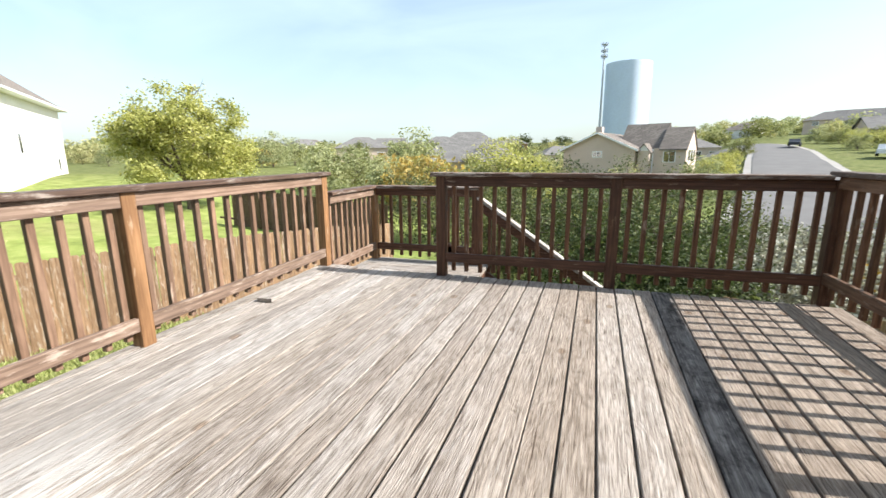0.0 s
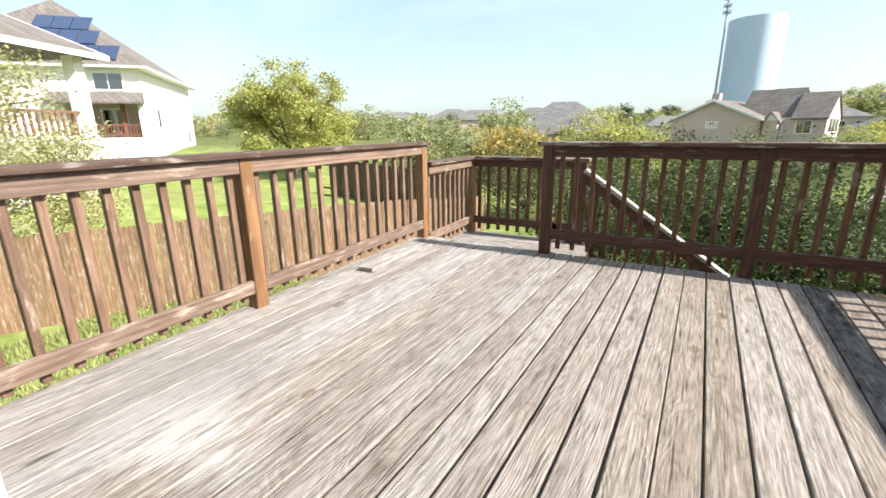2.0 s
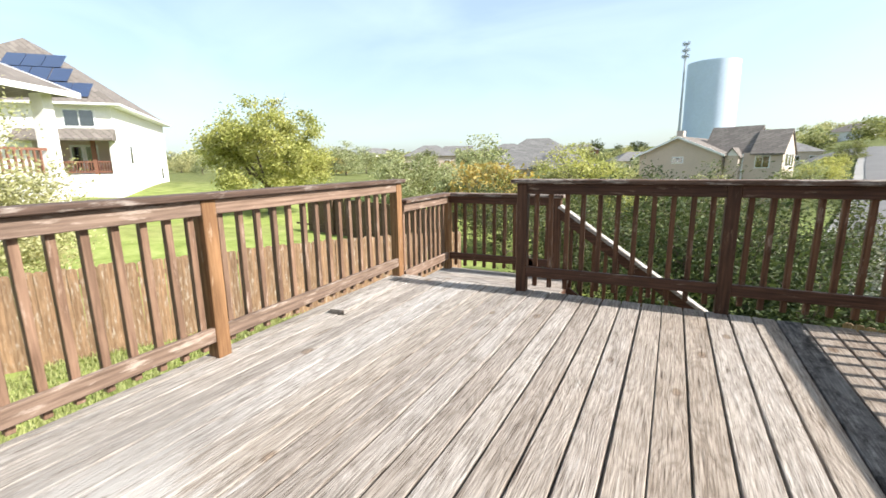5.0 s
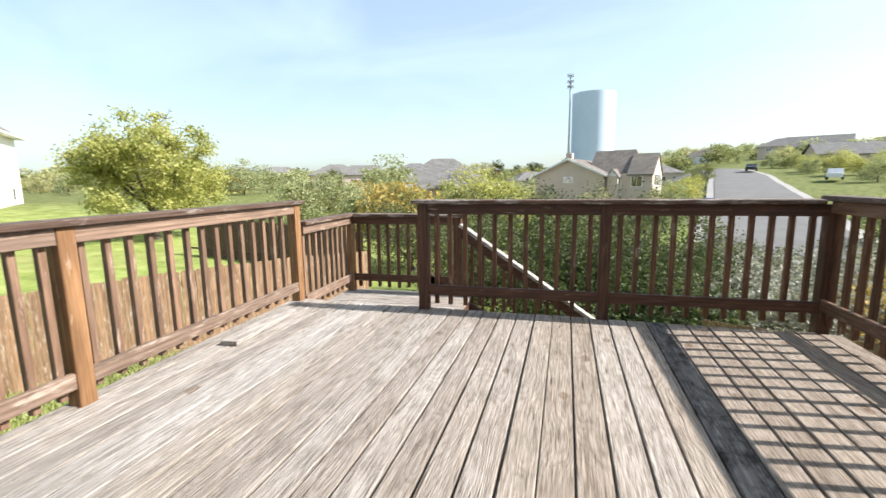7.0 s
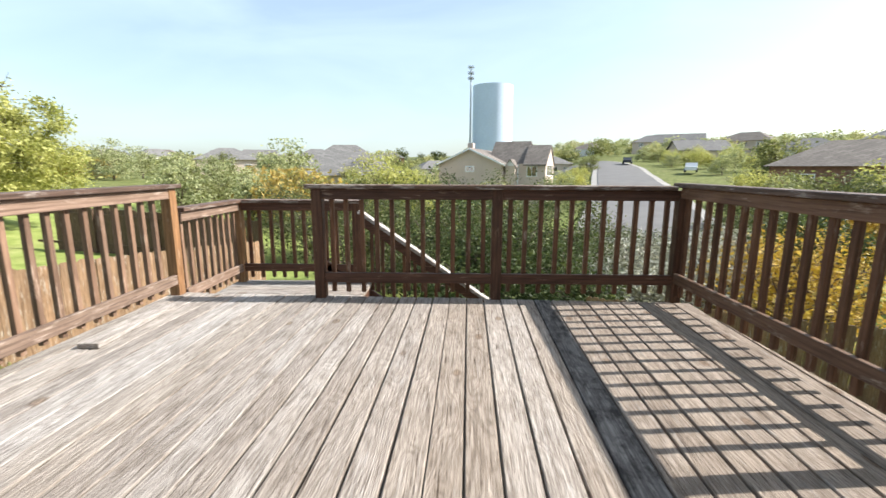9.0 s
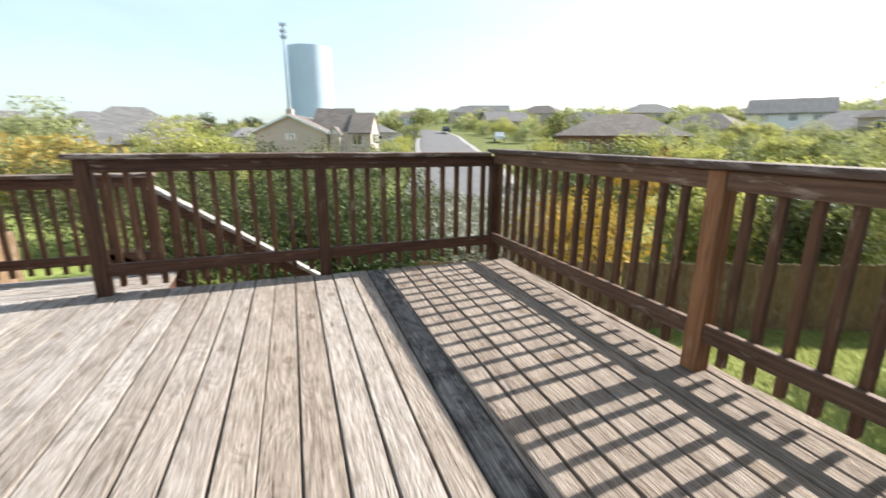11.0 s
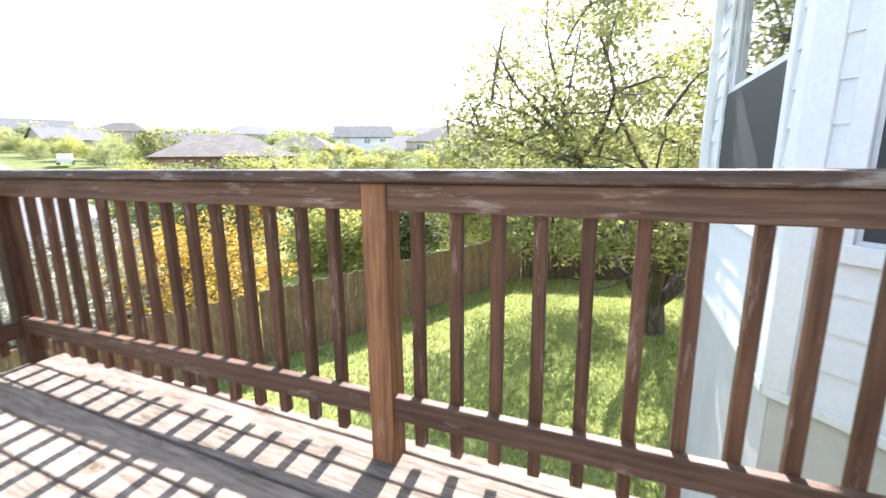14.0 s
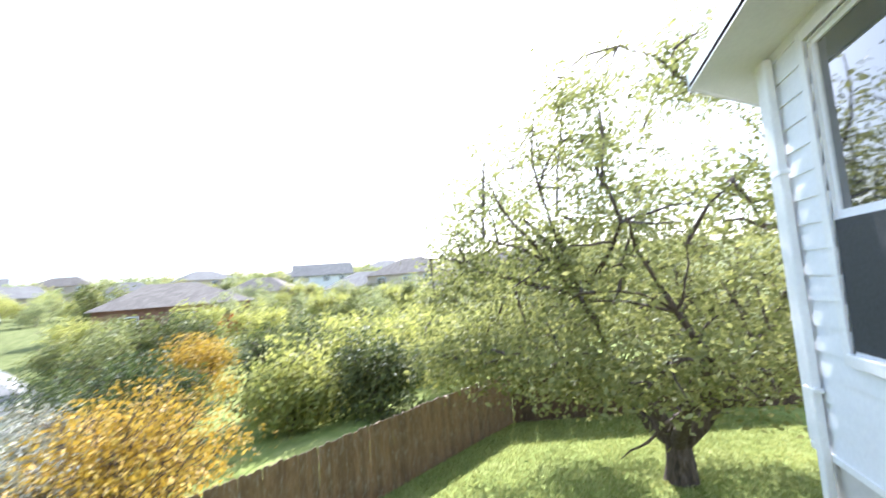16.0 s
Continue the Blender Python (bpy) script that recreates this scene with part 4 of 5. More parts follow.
tree("tree", "pale yellow-green tree beyond the side fence", (-12.7, -0.2), "leaf_haze_beige", seed=31, h=5.6, spread=2.3, trunk_r=0.12, leaves=46000, leaf=0.045,
     clump=0.35, fork=0.2, limbs=6, low=0.2)

# shrubs and small trees below the far railing
SHRUBS = [
    # x, y, height, spread, kind
    (-1.0, 9.5, 3.2, 1.9, "g"), (1.6, 7.6, 3.4, 1.8, "d"), (3.4, 8.6, 4.2, 2.0, "d"), (3.9, 6.9, 2.6, 1.6, "d"), (6.0, 7.6, 2.6, 1.5, "w"), (7.0, 10.2, 2.8, 1.8, "w"), (5.0, 9.8, 3.0, 1.7, "d"),
    (2.4, 11.5, 4.5, 2.2, "g"), (5.0, 12.8, 4.7, 2.3, "g"), (8.2, 12.4, 2.5, 2.2, "d"), (0.0, 13.2, 4.3, 2.2, "d"), (9.6, 10.6, 3.0, 1.8, "w"),
    (7.9, 8.9, 3.0, 1.7, "w"), (-4.5, 14.0, 3.4, 2.2, "g"), (7.6, 15.8, 2.3, 2.4, "g"), (3.0, 16.0, 4.7, 2.5, "g"), (13.8, 14.5, 3.6, 2.0, "d"),
]
KINDS = {"g": ("leaf_green", "dense green shrub below the deck"), "d": ("leaf_dark", "dark green leafy shrub below the deck"),
         "y": ("leaf_yellow", "yellow-green leafy shrub below the deck"), "w": ("leaf_grey", "silvery grey twiggy shrub below the deck"),
         "o": ("leaf_orange", "orange-tinted autumn tree in the valley"), "a": ("leaf_gold", "golden yellow autumn shrub beyond the fence")}
for k, (x, y, h, s, kind) in enumerate(SHRUBS):
    mat, lab = KINDS[kind]
    tree("shrub", lab, (x, y), mat, "shrub", "shrubs below the deck", seed=100 + k, h=h, spread=s, trunk_r=0.07, leaves=13000, leaf=0.052,
         clump=0.3, fork=0.12, limbs=6, low=0.12, stems=2)

# the golden shrubs and the thicket past the lower fence
tree("shrub", KINDS["a"][1], (11.6, 8.9), "leaf_gold", "shrub", seed=201, h=2.9, spread=2.7, trunk_r=0.10, leaves=7000, leaf=0.06, clump=0.30, fork=0.1, limbs=7, low=0.25, stems=3)
tree("shrub", KINDS["a"][1], (9.6, 7.2), "leaf_gold", "shrub", seed=202, h=3.0, spread=2.0, trunk_r=0.07, leaves=5500, leaf=0.06, clump=0.34, fork=0.1, limbs=7, low=0.25, stems=3)
for k, (x, y, h, s, kind) in enumerate([(17.0, 8.2, 3.4, 1.6, "y"), (19.5, 10.2, 4.6, 2.2, "g"), (18.2, 5.4, 3.2, 1.7, "g"), (22.0, 8.0, 4.0, 2.4, "y"),
                                        (25.0, 5.0, 3.7, 2.4, "y"), (21.5, 2.6, 3.6, 2.0, "y"), (16.5, 15.0, 3.2, 2.3, "d"), (21.0, 17.0, 3.3, 2.4, "a"),
                                        (26.0, 12.0, 3.5, 2.4, "y"), (29.0, 8.0, 3.8, 2.6, "y"), (24.0, 21.0, 4.0, 2.4, "g"), (31.0, 2.0, 3.6, 2.6, "y")]):
    mat, lab = KINDS[kind]
    lab = lab.replace("below the deck", "beyond the lower fence").replace("in the valley", "beyond the lower fence")
    tree("shrub", lab, (x, y), mat, "shrub", "thicket beyond the fence", seed=300 + k, h=h, spread=s, trunk_r=0.08, leaves=8000, leaf=0.09, clump=0.36, fork=0.12, limbs=6, low=0.1, stems=2)

tree("shrub", "small red-leaved autumn shrub beside the brick house", (1.2 + 51 * math.sin(radians(46.5)), -3.8 + 51 * math.cos(radians(46.5))), "leaf_red", "shrub", seed=350, h=2.4,
     spread=1.5, trunk_r=0.08, leaves=1500, leaf=0.16, clump=0.3, fork=0.15, limbs=5, low=0.15, fill=20)

# woods in the valley and on the hills, from a few kinds
protos = []
for k, (mat, h, s) in enumerate((("leaf_hill_haze", 6.5, 3.4), ("leaf_yellow", 6.0, 3.4), ("leaf_haze_beige", 6.5, 3.0), ("leaf_oak", 6.0, 3.6), ("leaf_orange", 3.6, 3.2))):
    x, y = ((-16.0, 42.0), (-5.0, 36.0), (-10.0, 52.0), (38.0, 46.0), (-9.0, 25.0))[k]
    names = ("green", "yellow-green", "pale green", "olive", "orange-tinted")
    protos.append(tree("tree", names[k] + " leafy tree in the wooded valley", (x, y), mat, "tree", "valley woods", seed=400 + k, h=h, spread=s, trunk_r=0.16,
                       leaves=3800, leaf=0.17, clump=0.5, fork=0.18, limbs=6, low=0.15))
wr = random.Random(77)


def clear_spot(x, y):
    for i in range(len(ROAD) - 1):
        a, b = Vector(ROAD[i]), Vector(ROAD[i + 1])
        t = max(0, min(1, (Vector((x, y)) - a).dot(b - a) / (b - a).length_squared))
        if (a + (b - a) * t - Vector((x, y))).length < 12.0:
            return False
    return True


for _ in range(260):
    az = wr.uniform(-64, 102)
    d = 26 + 110 * wr.random()
    x, y = 1.2 + d * math.sin(radians(az)), -3.8 + d * math.cos(radians(az))
    if not clear_spot(x, y) or (-50 < x < -8 and y < 42 and az < -34 and d < 66) or (x > 17 and d < 36) or (8 < az < 12 and d < 62) or (16.5 < az < 30 and d < 88):
        continue
    again(wr.choices(protos, (4, 3, 2, 2, 2) if az < -5 else (3, 3, 2, 3, 0))[0], x, y, wr.uniform(0.5, 0.75), wr.uniform(0, 6.28))


for az, d, k in ((34, 48, 1), (36, 70, 0), (37, 45, 3), (44, 47, 1), (47, 52, 0), (50, 60, 1), (52, 46, 3), (55, 66, 0), (58, 50, 1), (61, 58, 3), (64, 46, 0),
                 (67, 62, 1), (70, 50, 3), (74, 60, 0), (78, 52, 1), (83, 58, 3), (31, 84, 0), (34, 90, 1), (40, 76, 1), (43, 84, 3), (48, 78, 0), (53, 80, 1), (60, 74, 0), 
                 (30, 100, 1), (26, 104, 0), (28.5, 99, 1), (24.6, 126, 3), (27, 122, 1), (32, 92, 0), (15, 60, 1), (13.5, 56, 0), (16, 78, 1), (17, 98, 3), (23, 128, 0), (25, 140, 1), (38, 34, 3), (50, 41, 1), (36.5, 40, 0), (33, 36, 3)):
    again(protos[k], *[v for v in (1.2 + d * math.sin(radians(az)), -3.8 + d * math.cos(radians(az)))], wr.uniform(0.45, 0.7), wr.uniform(0, 6.28))


def far_woods(name, label, mat, seed, count, near, far):
    """Hillside trees too far off to count: trunks and clumped leaves joined into one mesh."""
    r = random.Random(seed)
    g = np.random.default_rng(seed)
    models = [tree_data(seed * 10 + k, 6.5, 4.0, 0.16, 620, 0.45, clump=0.75, fork=0.15, limbs=6, low=0.15)[2] for k in range(4)]
    vs, n = [], 0
    while n < count:
        n += 1
        az = r.uniform(-66, 104)
        d = near + (far - near) * r.random()
        x, y = 1.2 + d * math.sin(radians(az)), -3.8 + d * math.cos(radians(az))
        if not clear_spot(x, y) or (16 < az < 42 and d < 210 and r.random() < 0.3):
            continue
        c = models[r.randrange(4)]
        a, s = r.uniform(0, 6.28), r.uniform(0.45, 1.15) if az < 12 else r.uniform(0.4, 1.0)
        p = np.stack([c[:, 0] * math.cos(a) - c[:, 1] * math.sin(a), c[:, 0] * math.sin(a) + c[:, 1] * math.cos(a), c[:, 2]], 1) * s
        v, _f = leaf_quads(p + np.array([x, y, ground_z(x, y)]), g, 0.46 * s)
        vs.append(v)
    v = np.concatenate(vs)
    tagged(new(name, fast_mesh(name, v, np.arange(len(v)).reshape(-1, 4), M[mat])), label, "woods", kind="stuff")


far_woods("woods", "green trees covering the distant hills", "leaf_hill_haze", 61, 380, 130, 345)
far_woods("woods", "yellow-green trees covering the distant hills", "leaf_haze_beige", 62, 300, 130, 345)
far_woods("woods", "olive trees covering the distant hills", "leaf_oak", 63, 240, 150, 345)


# ---- houses of the neighbourhood ----
def gable(bm, x0, x1, y0, y1, z0, z1, along_x, over, thick=0.18):
    """A gable roof over a rectangle, from eave height z0 to ridge z1."""
    if along_x:
        ym = (y0 + y1) / 2
        k = (z1 - z0) / (ym - y0)
        prof = [(y0 - over, z0 - over * k), (ym, z1), (y1 + over, z0 - over * k), (y1 + over, z0 - over * k + thick), (ym, z1 + thick), (y0 - over, z0 - over * k + thick)]
        return prism(prof, x0 - over, x1 + over, 0)
    xm = (x0 + x1) / 2
    k = (z1 - z0) / (xm - x0)
    prof = [(x0 - over, z0 - over * k), (xm, z1), (x1 + over, z0 - over * k), (x1 + over, z0 - over * k + thick), (xm, z1 + thick), (x0 - over, z0 - over * k + thick)]
    return prism(prof, y0 - over, y1 + over, 1)


def hip(x0, x1, y0, y1, z0, z1, over):
    bm = bmesh.new()
    a, b, c, d = x0 - over, x1 + over, y0 - over, y1 + over
    w = min(b - a, d - c) / 2
    lo = [bm.verts.new(p) for p in ((a, c, z0), (b, c, z0), (b, d, z0), (a, d, z0))]
    if b - a >= d - c:
        r = [bm.verts.new((a + w, (c + d) / 2, z1)), bm.verts.new((b - w, (c + d) / 2, z1))] if b - a > d - c + 0.01 else [bm.verts.new(((a + b) / 2, (c + d) / 2, z1))]
        if len(r) == 2:
            for f in ((lo[0], lo[1], r[1], r[0]), (lo[1], lo[2], r[1]), (lo[2], lo[3], r[0], r[1]), (lo[3], lo[0], r[0])):
                bm.faces.new(f)
        else:
            for i in range(4):
                bm.faces.new((lo[i], lo[(i + 1) % 4], r[0]))
    else:
        r = [bm.verts.new(((a + b) / 2, c + w, z1)), bm.verts.new(((a + b) / 2, d - w, z1))]
        for f in ((lo[0], lo[1], r[0]), (lo[1], lo[2], r[1], r[0]), (lo[2], lo[3], r[1]), (lo[3], lo[0], r[0], r[1])):
            bm.faces.new(f)
    bm.faces.new(lo[::-1])
    bmesh.ops.recalc_face_normals(bm, faces=bm.faces[:])
    return bm


def turned(bm, m):
    bmesh.ops.transform(bm, matrix=m, verts=bm.verts[:])
    return bm


def house_window(h, m, x, y, z, w, hh, face, name="window"):
    """A window proud of a wall; face: 's', 'n', 'e' or 'w' by the wall's outward side."""
    def b(u0, u1, d0, d1, z0, z1):
        if face == "s":
            return box(x + u0, x + u1, y - d1, y - d0, z0, z1)
        if face == "n":
            return box(x + u0, x + u1, y + d0, y + d1, z0, z1)
        if face == "e":
            return box(x + d0, x + d1, y + u0, y + u1, z0, z1)
        return box(x - d1, x - d0, y + u0, y + u1, z0, z1)
    win = part(name, turned(b(-w / 2 - 0.1, w / 2 + 0.1, -0.02, 0.05, z - 0.1, z + hh + 0.1), m), M["trim"], h)
    part("pane", turned(b(-w / 2, -0.03, 0.03, 0.065, z, z + hh), m), M["glass"], win)
    part("pane", turned(b(0.03, w / 2, 0.03, 0.065, z, z + hh), m), M["glass"], win)


def simple_house(label, x, y, turn, w, d, wall_h, roof_h, wall, shingles, style="hip", lift=0.0, storeys=1):
    z = ground_z(x, y) + lift
    m = pose(x, y, z, 0, 0, turn)
    h = thing("house", (x, y, z), label, "house", "houses on the hills")
    part("wall", turned(box(-w / 2, w / 2, -d / 2, d / 2, -3.0, wall_h), m), M[wall], h)
    rb = hip(-w / 2, w / 2, -d / 2, d / 2, wall_h, wall_h + roof_h, 0.5) if style == "hip" else gable(None, -w / 2, w / 2, -d / 2, d / 2, wall_h, wall_h + roof_h, style == "gx", 0.5)
    part("roof", turned(rb, m), M[shingles], h)
    if style == "gx":
        for x0 in (-w / 2, w / 2 - 0.2):
            part("gable_wall", turned(prism([(-d / 2, wall_h), (d / 2, wall_h), (0, wall_h + roof_h)], x0, x0 + 0.2, 0), m), M[wall], h)
    for s in range(storeys):
        for u in (-0.3, 0.05, 0.33):
            house_window(h, m, u * w, -d / 2, 0.9 + 2.7 * s, 1.4, 1.2, "s")
        house_window(h, m, w / 2, 0.1 * d, 0.9 + 2.7 * s, 1.3, 1.2, "e")
        house_window(h, m, -w / 2, 0.1 * d, 0.9 + 2.7 * s, 1.3, 1.2, "w")
    return h


def at_az(az, d):
    return 1.2 + d * math.sin(radians(az)), -3.8 + d * math.cos(radians(az))


# tan house with gables, across the valley
hx, hy = at_az(3.75, 60.0)
tz = -4.1
mh = pose(hx, hy, tz, 0, 0, -22)
tan = thing("house", (hx, hy, tz), "tan stucco two-storey house with brown gabled roofs", "house")
part("wall", turned(box(-6.2, 2.9, 0.0, 9.0, -3, 5.9), mh), M["stucco_tan"], tan)
part("gable_wall", turned(prism([(-6.2, 5.9), (2.9, 5.9), (-1.65, 7.9)], 0.0, 0.3, 1), mh), M["stucco_tan"], tan)
part("roof", turned(gable(None, -6.2, 2.9, 0.0, 9.0, 5.9, 7.9, False, 0.45), mh), M["shingle"], tan)
part("fascia", turned(prism([(-6.7, 5.62), (-1.65, 7.84), (3.4, 5.62), (3.4, 5.86), (-1.65, 8.08), (-6.7, 5.86)], -0.52, -0.46, 1), mh), M["trim"], tan)
part("chimney", turned(box(-3.1, -2.3, 3.0, 3.8, 6.8, 8.9), mh), M["stucco_tan"], tan)
part("wall", turned(box(0.5, 5.2, 2.5, 9.5, -3, 5.9), mh), M["stucco_tan"], tan)
part("gable_wall", turned(prism([(2.5, 5.9), (9.5, 5.9), (6.0, 9.0)], 4.9, 5.2, 0), mh), M["stucco_tan"], tan)
part("roof", turned(gable(None, 0.5, 5.0, 2.5, 9.5, 5.9, 9.0, True, 0.4), mh), M["shingle"], tan)
part("wall", turned(box(4.6, 8.2, 2.0, 8.2, -3, 6.0), mh), M["stucco_tan"], tan)
part("gable_wall", turned(prism([(2.0, 6.0), (8.2, 6.0), (5.1, 8.4)], 7.9, 8.2, 0), mh), M["stucco_tan"], tan)
part("roof", turned(gable(None, 5.6, 8.0, 2.0, 8.2, 6.0, 8.4, True, 0.35), mh), M["shingle"], tan)
part("porch_wall", turned(box(3.1, 4.4, 0.8, 2.5, -3, 5.7), mh), M["stucco_tan"], tan)
part("gable_wall", turned(prism([(3.1, 5.7), (4.4, 5.7), (3.75, 6.5)], 0.8, 1.0, 1), mh), M["stucco_white"], tan)
part("porch_roof", turned(gable(None, 3.1, 4.4, 0.8, 3.4, 5.7, 6.5, False, 0.2, 0.12), mh), M["shingle"], tan)
part("downspout", turned(box(4.45, 4.6, 1.9, 1.98, -3, 5.9), mh), M["trim"], tan)
house_window(tan, mh, -1.65, 0.0, 5.0, 1.1, 0.6, "s")
for y in (3.6, 5.1, 6.6):
    house_window(tan, mh, 8.2, y, 4.5, 1.1, 1.3, "e")
    house_window(tan, mh, 8.2, y, 1.2, 1.1, 1.4, "e")
house_window(tan, mh, 6.4, 2.0, 4.4, 1.2, 1.2, "s")

# white neighbouring house with an inset balcony and solar panels
nx, ny, nz = -30.6, 13.45, -0.74
mn = pose(nx, ny, nz, 0, 0, 46.9)
nb = thing("house", (nx, ny, nz), "white two-storey house with brown balcony and solar panels", "house")
EW, DW, HE = 12.0, 15.3, 5.83
part("wall", turned(box(-EW, 0.0, 2.2, DW, -2, HE), mn), M["stucco_white"], nb)
part("wall", turned(box(-EW, -4.3, 0.0, 2.2, -2, HE), mn), M["stucco_white"], nb)
part("wall", turned(box(-4.3, 0.0, 0.0, 2.2, 3.9, HE), mn), M["stucco_white"], nb)
part("wall", turned(box(-4.3, 0.0, 0.0, 2.2, -2, 1.5), mn), M["stucco_white"], nb)
part("wall", turned(box(-0.35, 0.0, 0.0, 2.2, 1.5, 3.9), mn), M["stucco_white"], nb)
part("roof", turned(hip(-EW, 0.0, 0.0, DW, HE, HE + 5.0, 0.6), mn), M["shingle"], nb)
part("fascia", turned(box(-EW - 0.6, 0.66, -0.66, -0.6, HE - 0.06, HE + 0.06), mn), M["trim"], nb)
part("fascia", turned(box(0.6, 0.66, -0.6, DW + 0.6, HE - 0.06, HE + 0.06), mn), M["trim"], nb)
part("soffit", turned(box(-EW - 0.6, 0.6, -0.6, DW + 0.6, HE - 0.08, HE - 0.02), mn), M["trim"], nb)
# panels lie on the front slope
roof_tilt = math.degrees(math.atan2(5.0, 6.6))
for x0, n, up in ((-5.2, 4, 0.55), (-3.4, 1, 2.35), (-6.6, 3, 2.35), (-6.2, 3, 4.1)):
    for k in range(n):
        y0 = -0.6 + up * math.cos(radians(roof_tilt))
        z0 = HE + up * math.sin(radians(roof_tilt)) + 0.08
        part("solar_panel", turned(box(0, 1.02, 0, 1.65, 0, 0.05, 0, pose(x0 + k * 1.06, y0, z0, roof_tilt, 0, 0)), mn), M["solar"], nb, "dark blue solar panel")
part("skirt_roof", turned(prism([(-0.9, 3.72), (0.0, 4.35), (0.0, 3.62), (-0.9, 3.6)], -5.0, 0.1, 0), mn), M["shingle"], nb)
# tan instead of white paints the recess's shade on its back wall
part("shaded_balcony_back", turned(box(-4.3, -0.35, 2.12, 2.2, 1.5, 3.9), mn), M["stucco_tan"], nb)
for x in (-3.35, -1.25):
    part("column", turned(box(x - 0.11, x + 0.11, 0.05, 0.27, 1.5, 3.9), mn), M["brown"], nb)
for z in (2.25, 1.6):
    part("balcony_rail", turned(box(-4.3, -0.35, 0.08, 0.16, z, z + 0.1), mn), M["brown"], nb)
bb = to_mesh(box(-0.025, 0.025, -0.02, 0.02, 0, 0.6), "baluster", M["brown"])
for k in range(26):
    part("baluster", bb, None, nb, at=mn @ pose(-4.2 + k * 0.15, 0.12, 1.68))
for x in (-2.75, -1.95):
    fr = part("french_door", turned(box(x - 0.38, x + 0.38, 2.04, 2.12, 1.5, 3.45), mn), M["trim"], nb)
    part("pane", turned(box(x - 0.26, x + 0.26, 2.0, 2.04, 1.75, 3.3), mn), M["glass"], fr)
house_window(nb, mn, -1.7, 0.0, 4.52, 1.5, 0.95, "s")
house_window(nb, mn, -8.0, 0.0, 4.2, 1.5, 1.2, "s")
house_window(nb, mn, 0.0, 3.2, 2.2, 0.5, 1.2, "e")
house_window(nb, mn, 0.0, 12.5, 0.9, 0.6, 0.9, "e")

# nearer white porch of the same neighbour: column, beam and eave
zp = -1.8
mp = pose(-22.0, 6.2, zp, 0, 0, 115)
pv = thing("porch", (-22.0, 6.2, zp), "white raised porch with square column and railing", "porch")
part("column", turned(box(-0.25, 0.25, -0.25, 0.25, -0.5, 6.0), mp), M["stucco_white"], pv)
part("base_wall", turned(box(-5.5, 0.4, -0.2, 3.0, -0.5, 2.8), mp), M["stucco"], pv)
part("roof", turned(prism([(-0.8, 6.0), (-0.8, 6.15), (3.5, 7.9), (3.5, 6.0)], -6.0, 0.9, 0), mp), M["shingle"], pv)
part("fascia", turned(box(-6.05, 0.95, -0.9, -0.8, 5.92, 6.14), mp), M["trim"], pv)
part("fascia", turned(prism([(-0.9, 5.92), (-0.9, 6.14), (3.5, 7.92), (3.5, 7.72)], 0.9, 0.98, 0), mp), M["trim"], pv)
part("rail", turned(box(-5.5, -0.25, -0.1, -0.02, 3.7, 3.8), mp), M["brown"], pv)
for k in range(18):
    part("baluster", bb, None, pv, at=mp @ pose(-5.3 + k * 0.28, -0.06, 2.8) @ Matrix.Diagonal((1.6, 1.6, 1.5, 1)))

# other houses
simple_house("grey-roofed house among the trees", *at_az(-13.5, 62), 14, 14, 11, 2.6, 4.0, "stucco_tan", "shingle_grey", "hip", 0.4)
simple_house("brick house with wide brown hip roof", *at_az(42.0, 58), -38, 13.5, 9, 2.9, 2.5, "brick", "shingle", "hip", 0.0)
for k, (az, d, w, wall, style) in enumerate([(17, 205, 12, "stucco_white", "hip"), (24, 190, 15, "stucco_tan", "hip"), (28.5, 150, 14, "stucco_tan", "gx"), (33, 165, 15, "stucco_tan", "hip"),
                                             (38, 140, 14, "stucco_white", "hip"), (45, 150, 15, "stucco_tan", "hip"), (51, 92, 13, "stucco_tan", "hip"), (58, 120, 14, "stucco_white", "gx"),
                                             (63, 85, 13, "stucco_white", "hip"), (69, 78, 13, "stucco_tan", "hip"), (-8, 240, 15, "brick", "hip"), (-13, 260, 14, "stucco_white", "hip"),
                                             (-20, 280, 14, "stucco_tan", "hip"), (-27, 270, 15, "stucco_tan", "gx"), (-2, 150, 15, "stucco_tan", "hip"), (-33, 300, 14, "stucco_white", "hip"),
                                             (55, 170, 15, "stucco_tan", "hip"), (66, 160, 15, "stucco_tan", "hip"), (74, 140, 14, "stucco_white", "hip"), (-17, 180, 14, "stucco_white", "hip"),
                                             (12, 150, 13, "stucco_tan", "hip"), (82, 120, 14, "stucco_tan", "hip"),
                                             (-27, 118, 13, "stucco_tan", "hip"), (-34, 215, 14, "stucco_white", "hip"), (-31, 230, 14, "stucco_tan", "hip"), (-23.4, 200, 12, "stucco_white", "gx"),
                                             (-20, 205, 11, "brick", "gx"), (-25, 240, 14, "stucco_tan", "hip"), (-10.5, 190, 16, "stucco_tan", "hip"), (-38, 235, 13, "stucco_white", "hip"),
                                             (30.5, 172, 16, "stucco_white", "hip"), (26.5, 165, 14, "stucco_tan", "gx")]):
    simple_house({"stucco_white": "distant white house with grey roof", "stucco_tan": "distant tan house with brown roof", "brick": "distant red brick house with brown roof"}[wall],
                 *at_az(az, d), -az + (k % 3 - 1) * 22, w, 9.5, 5.2 if k % 2 else 3.2, 2.8, wall, "shingle_grey" if k % 3 else "shingle", style, -1.2 if az > 16 else 0.3, 2 if k % 2 else 1)

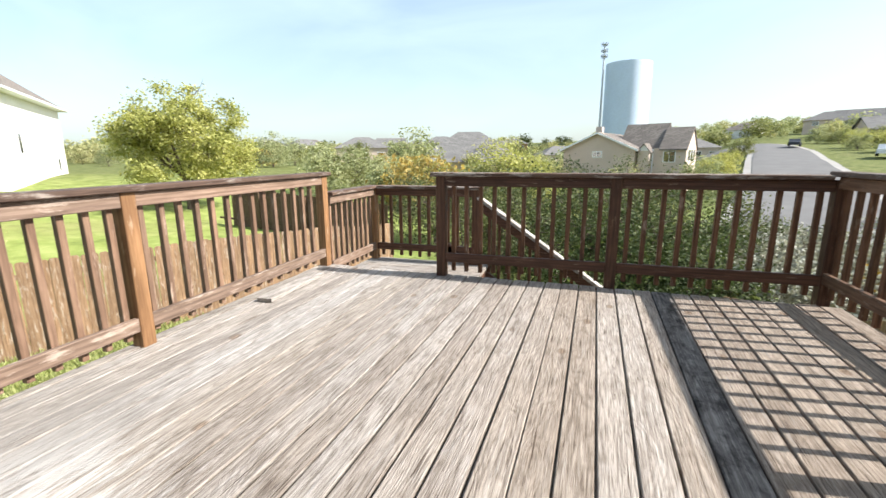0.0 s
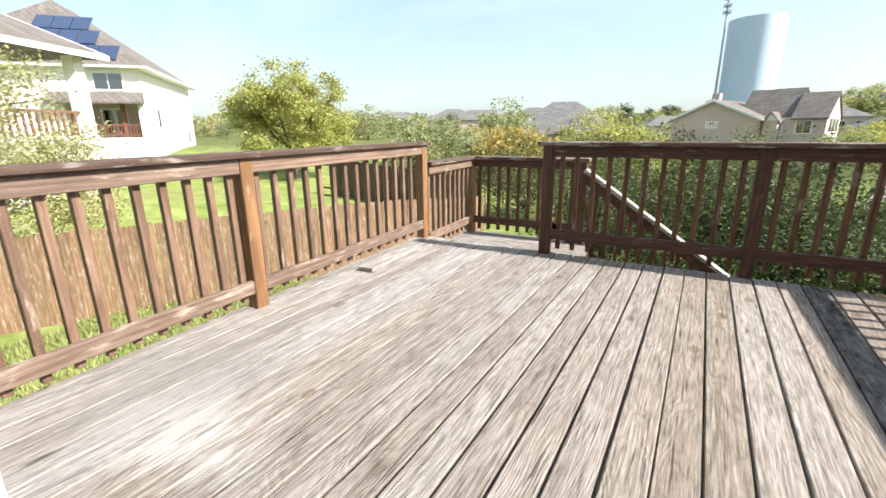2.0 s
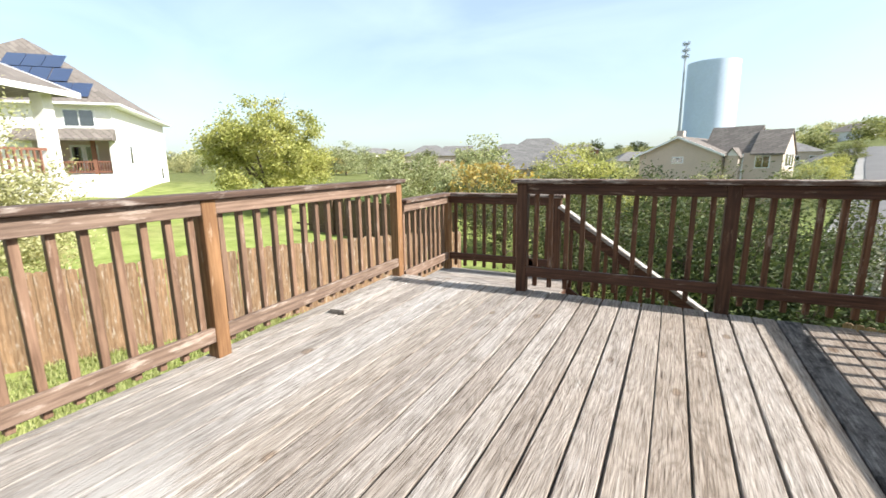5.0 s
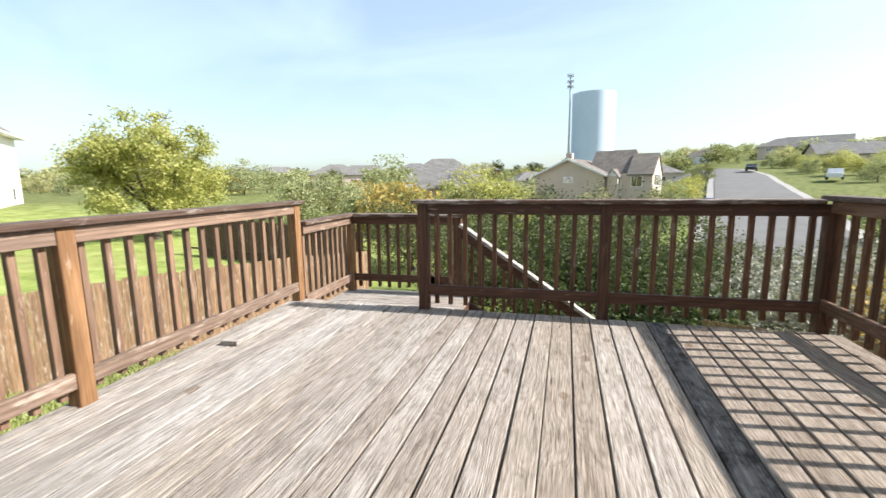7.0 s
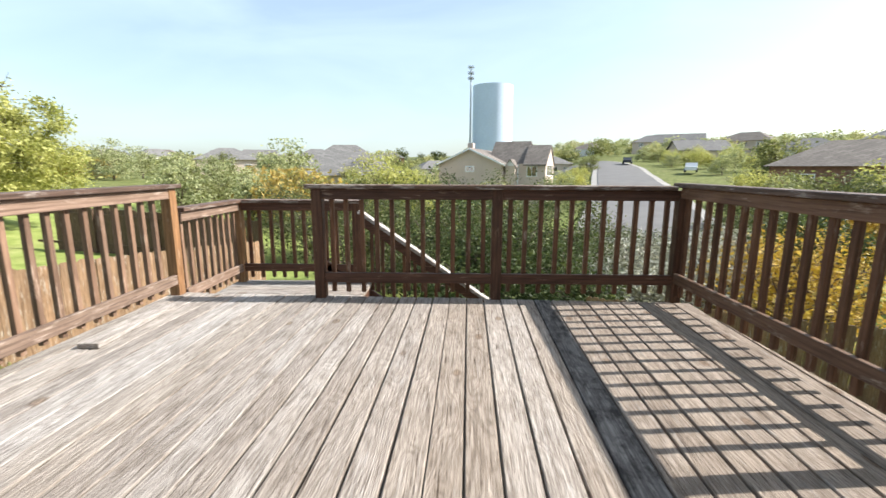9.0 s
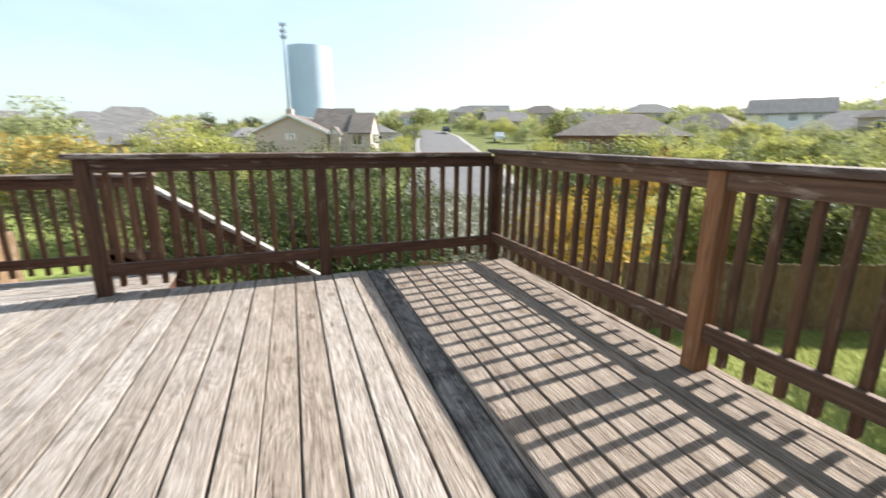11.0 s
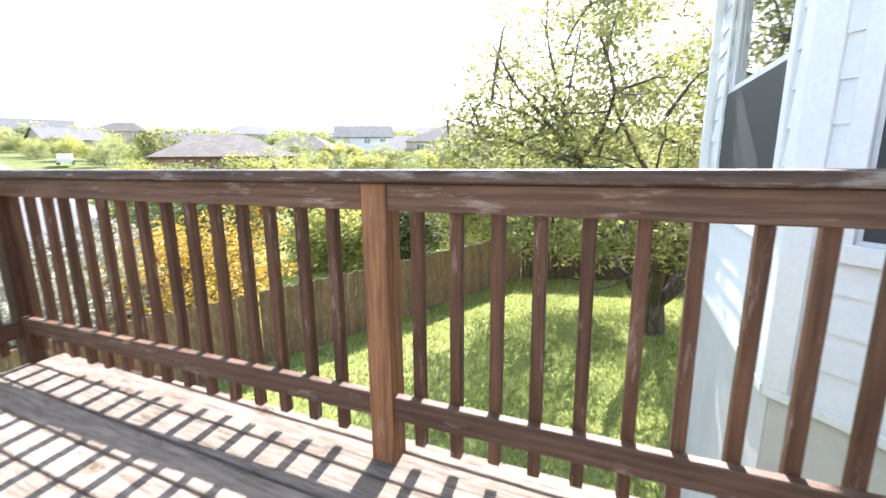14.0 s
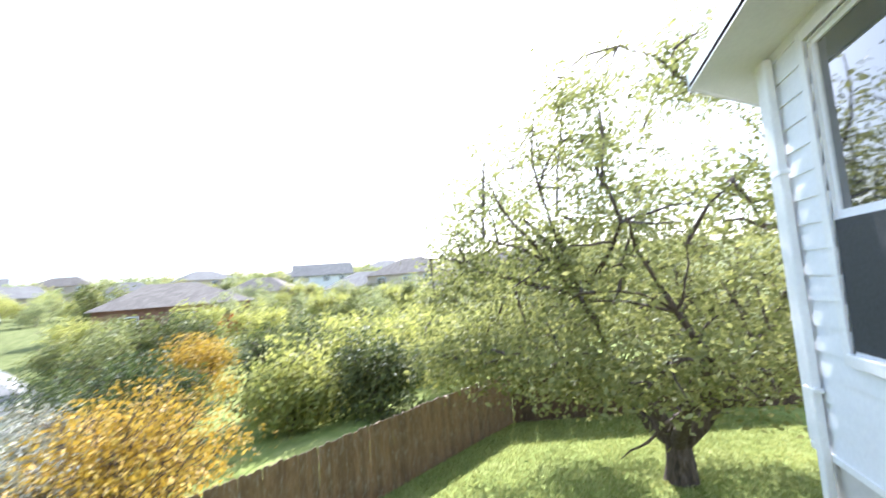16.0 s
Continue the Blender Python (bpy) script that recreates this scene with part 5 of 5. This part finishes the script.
# water tank and antenna mast on the hill
tx, ty = at_az(5.0, 300)
gz = ground_z(tx, ty) - 1
TR = 13.0
tank = thing("water_tank", (tx, ty, gz), "tall pale blue cylindrical water tank", "water tank")
ring_pts = [(tx + TR * math.cos(2 * math.pi * k / 72), ty + TR * math.sin(2 * math.pi * k / 72)) for k in range(72)]
part("shell", raw_mesh("shell", [(x, y, z) for z in (gz, 54.2) for x, y in ring_pts], [(k, (k + 1) % 72, 72 + (k + 1) % 72, 72 + k) for k in range(72)], M["tank"], True), None, tank)
part("dome", cylinder(tx, ty, 54.2, 55.0, TR, 72, 4.0), M["tank"], tank)
mx, my = at_az(2.25, 290)
gz = ground_z(mx, my) - 1
mast = thing("antenna_mast", (mx, my, gz), "slim grey steel antenna mast with panel antennas", "mast")
part("pole", cylinder(mx, my, gz, 64.0, 0.75, 12, 0.35), M["steel"], mast)
for z in (64, 60.5, 57.5):
    part("platform", cylinder(mx, my, z - 0.15, z + 0.15, 1.5, 12), M["steel"], mast)
    for k in range(6):
        a = k * math.pi / 3
        x, y = mx + 1.6 * math.cos(a), my + 1.6 * math.sin(a)
        part("panel_antenna", box(x - 0.22, x + 0.22, y - 0.22, y + 0.22, z - 0.9, z + 0.9), M["steel"], mast)


# ---- parked vehicles and street things ----
def parked_car(label, x, y, turn, paint, pickup=False):
    z = ground_z(x, y) + 0.3
    m = pose(x, y, z, 0, 0, turn)
    c = thing("pickup_truck" if pickup else "car", (x, y, z), label, "car")
    prof = [(-2.4, 0.35), (-2.4, 0.95), (-0.6, 1.0), (-0.5, 1.0), (-0.2, 1.62), (0.9, 1.62), (1.35, 1.05), (2.4, 0.95), (2.45, 0.35)] if pickup else \
        [(-2.2, 0.3), (-2.25, 0.85), (-1.7, 1.0), (-1.1, 1.45), (0.4, 1.48), (1.1, 1.0), (2.1, 0.85), (2.2, 0.3)]
    part("body", turned(prism(prof, -0.88, 0.88, 1), m), M[paint], c)
    part("windows", turned(box(-0.15 if pickup else -1.0, 0.8 if pickup else 0.5, -0.885, 0.885, 1.08, 1.4), m), M["glass"], c)
    for u in (-1.45, 1.45):
        for v in (-0.86, 0.86):
            w = bmesh.new()
            bmesh.ops.create_cone(w, cap_ends=True, segments=14, radius1=0.36, radius2=0.36, depth=0.22, matrix=pose(u, v, 0.36, 90, 0, 0))
            part("wheel", turned(w, m), M["rubber"], c)
    return c


parked_car("white pickup truck parked beside the road", *at_az(28.0, 86), 60, "car_white", True)
parked_car("dark car parked up the road", *at_az(21.3, 112), 65, "car_dark")
bx, by = at_az(17.6, 50)
bz = ground_z(bx, by) + 0.2
wb = thing("wheelie_bin", (bx, by, bz), "blue plastic wheelie bin beside the road", "bin")
part("body", prism([(-0.28, 0.05), (0.28, 0.05), (0.34, 1.0), (-0.34, 1.0)], -0.3, 0.3, 1), M["bin"], wb)
for p in wb.children:
    p.matrix_basis = Matrix.Translation((bx, by, bz))
part("lid", box(bx - 0.36, bx + 0.36, by - 0.33, by + 0.33, bz + 1.0, bz + 1.08), M["bin"], wb)


# ---- grass on the lawns ----
def grass(name, label, region, count, seed, hgt=0.07):
    g = np.random.default_rng(seed)
    x0, x1, y0, y1 = region
    x, y = g.uniform(x0, x1, count), g.uniform(y0, y1, count)
    z = np.array([ground_z(a, b) for a, b in zip(x, y)])
    a = g.uniform(0, 6.283, count)
    hh = hgt * g.uniform(0.5, 1.4, count)
    w = 0.011 * g.uniform(0.7, 1.5, count)
    lx, ly = g.normal(0, 0.35, count) * hh, g.normal(0, 0.35, count) * hh
    dx, dy = np.cos(a) * w, np.sin(a) * w
    v = np.stack([np.stack([x - dx, y - dy, z - 0.01], 1), np.stack([x + dx, y + dy, z - 0.01], 1),
                  np.stack([x + lx + dx * 0.3, y + ly + dy * 0.3, z + hh], 1), np.stack([x + lx - dx * 0.3, y + ly - dy * 0.3, z + hh], 1)], 1).reshape(-1, 3)
    tagged(new(name, fast_mesh(name, v, np.arange(4 * count).reshape(-1, 4), M["blade"])), label, "grass", kind="stuff")


grass("grass", "short sunlit green grass on the lower lawn", (4.0, 17.5, -7.5, 5.0), 105000, 1, 0.055)
grass("grass", "short green grass between deck and fence", (-8.0, -1.5, -6.0, 6.0), 45000, 2, 0.09)
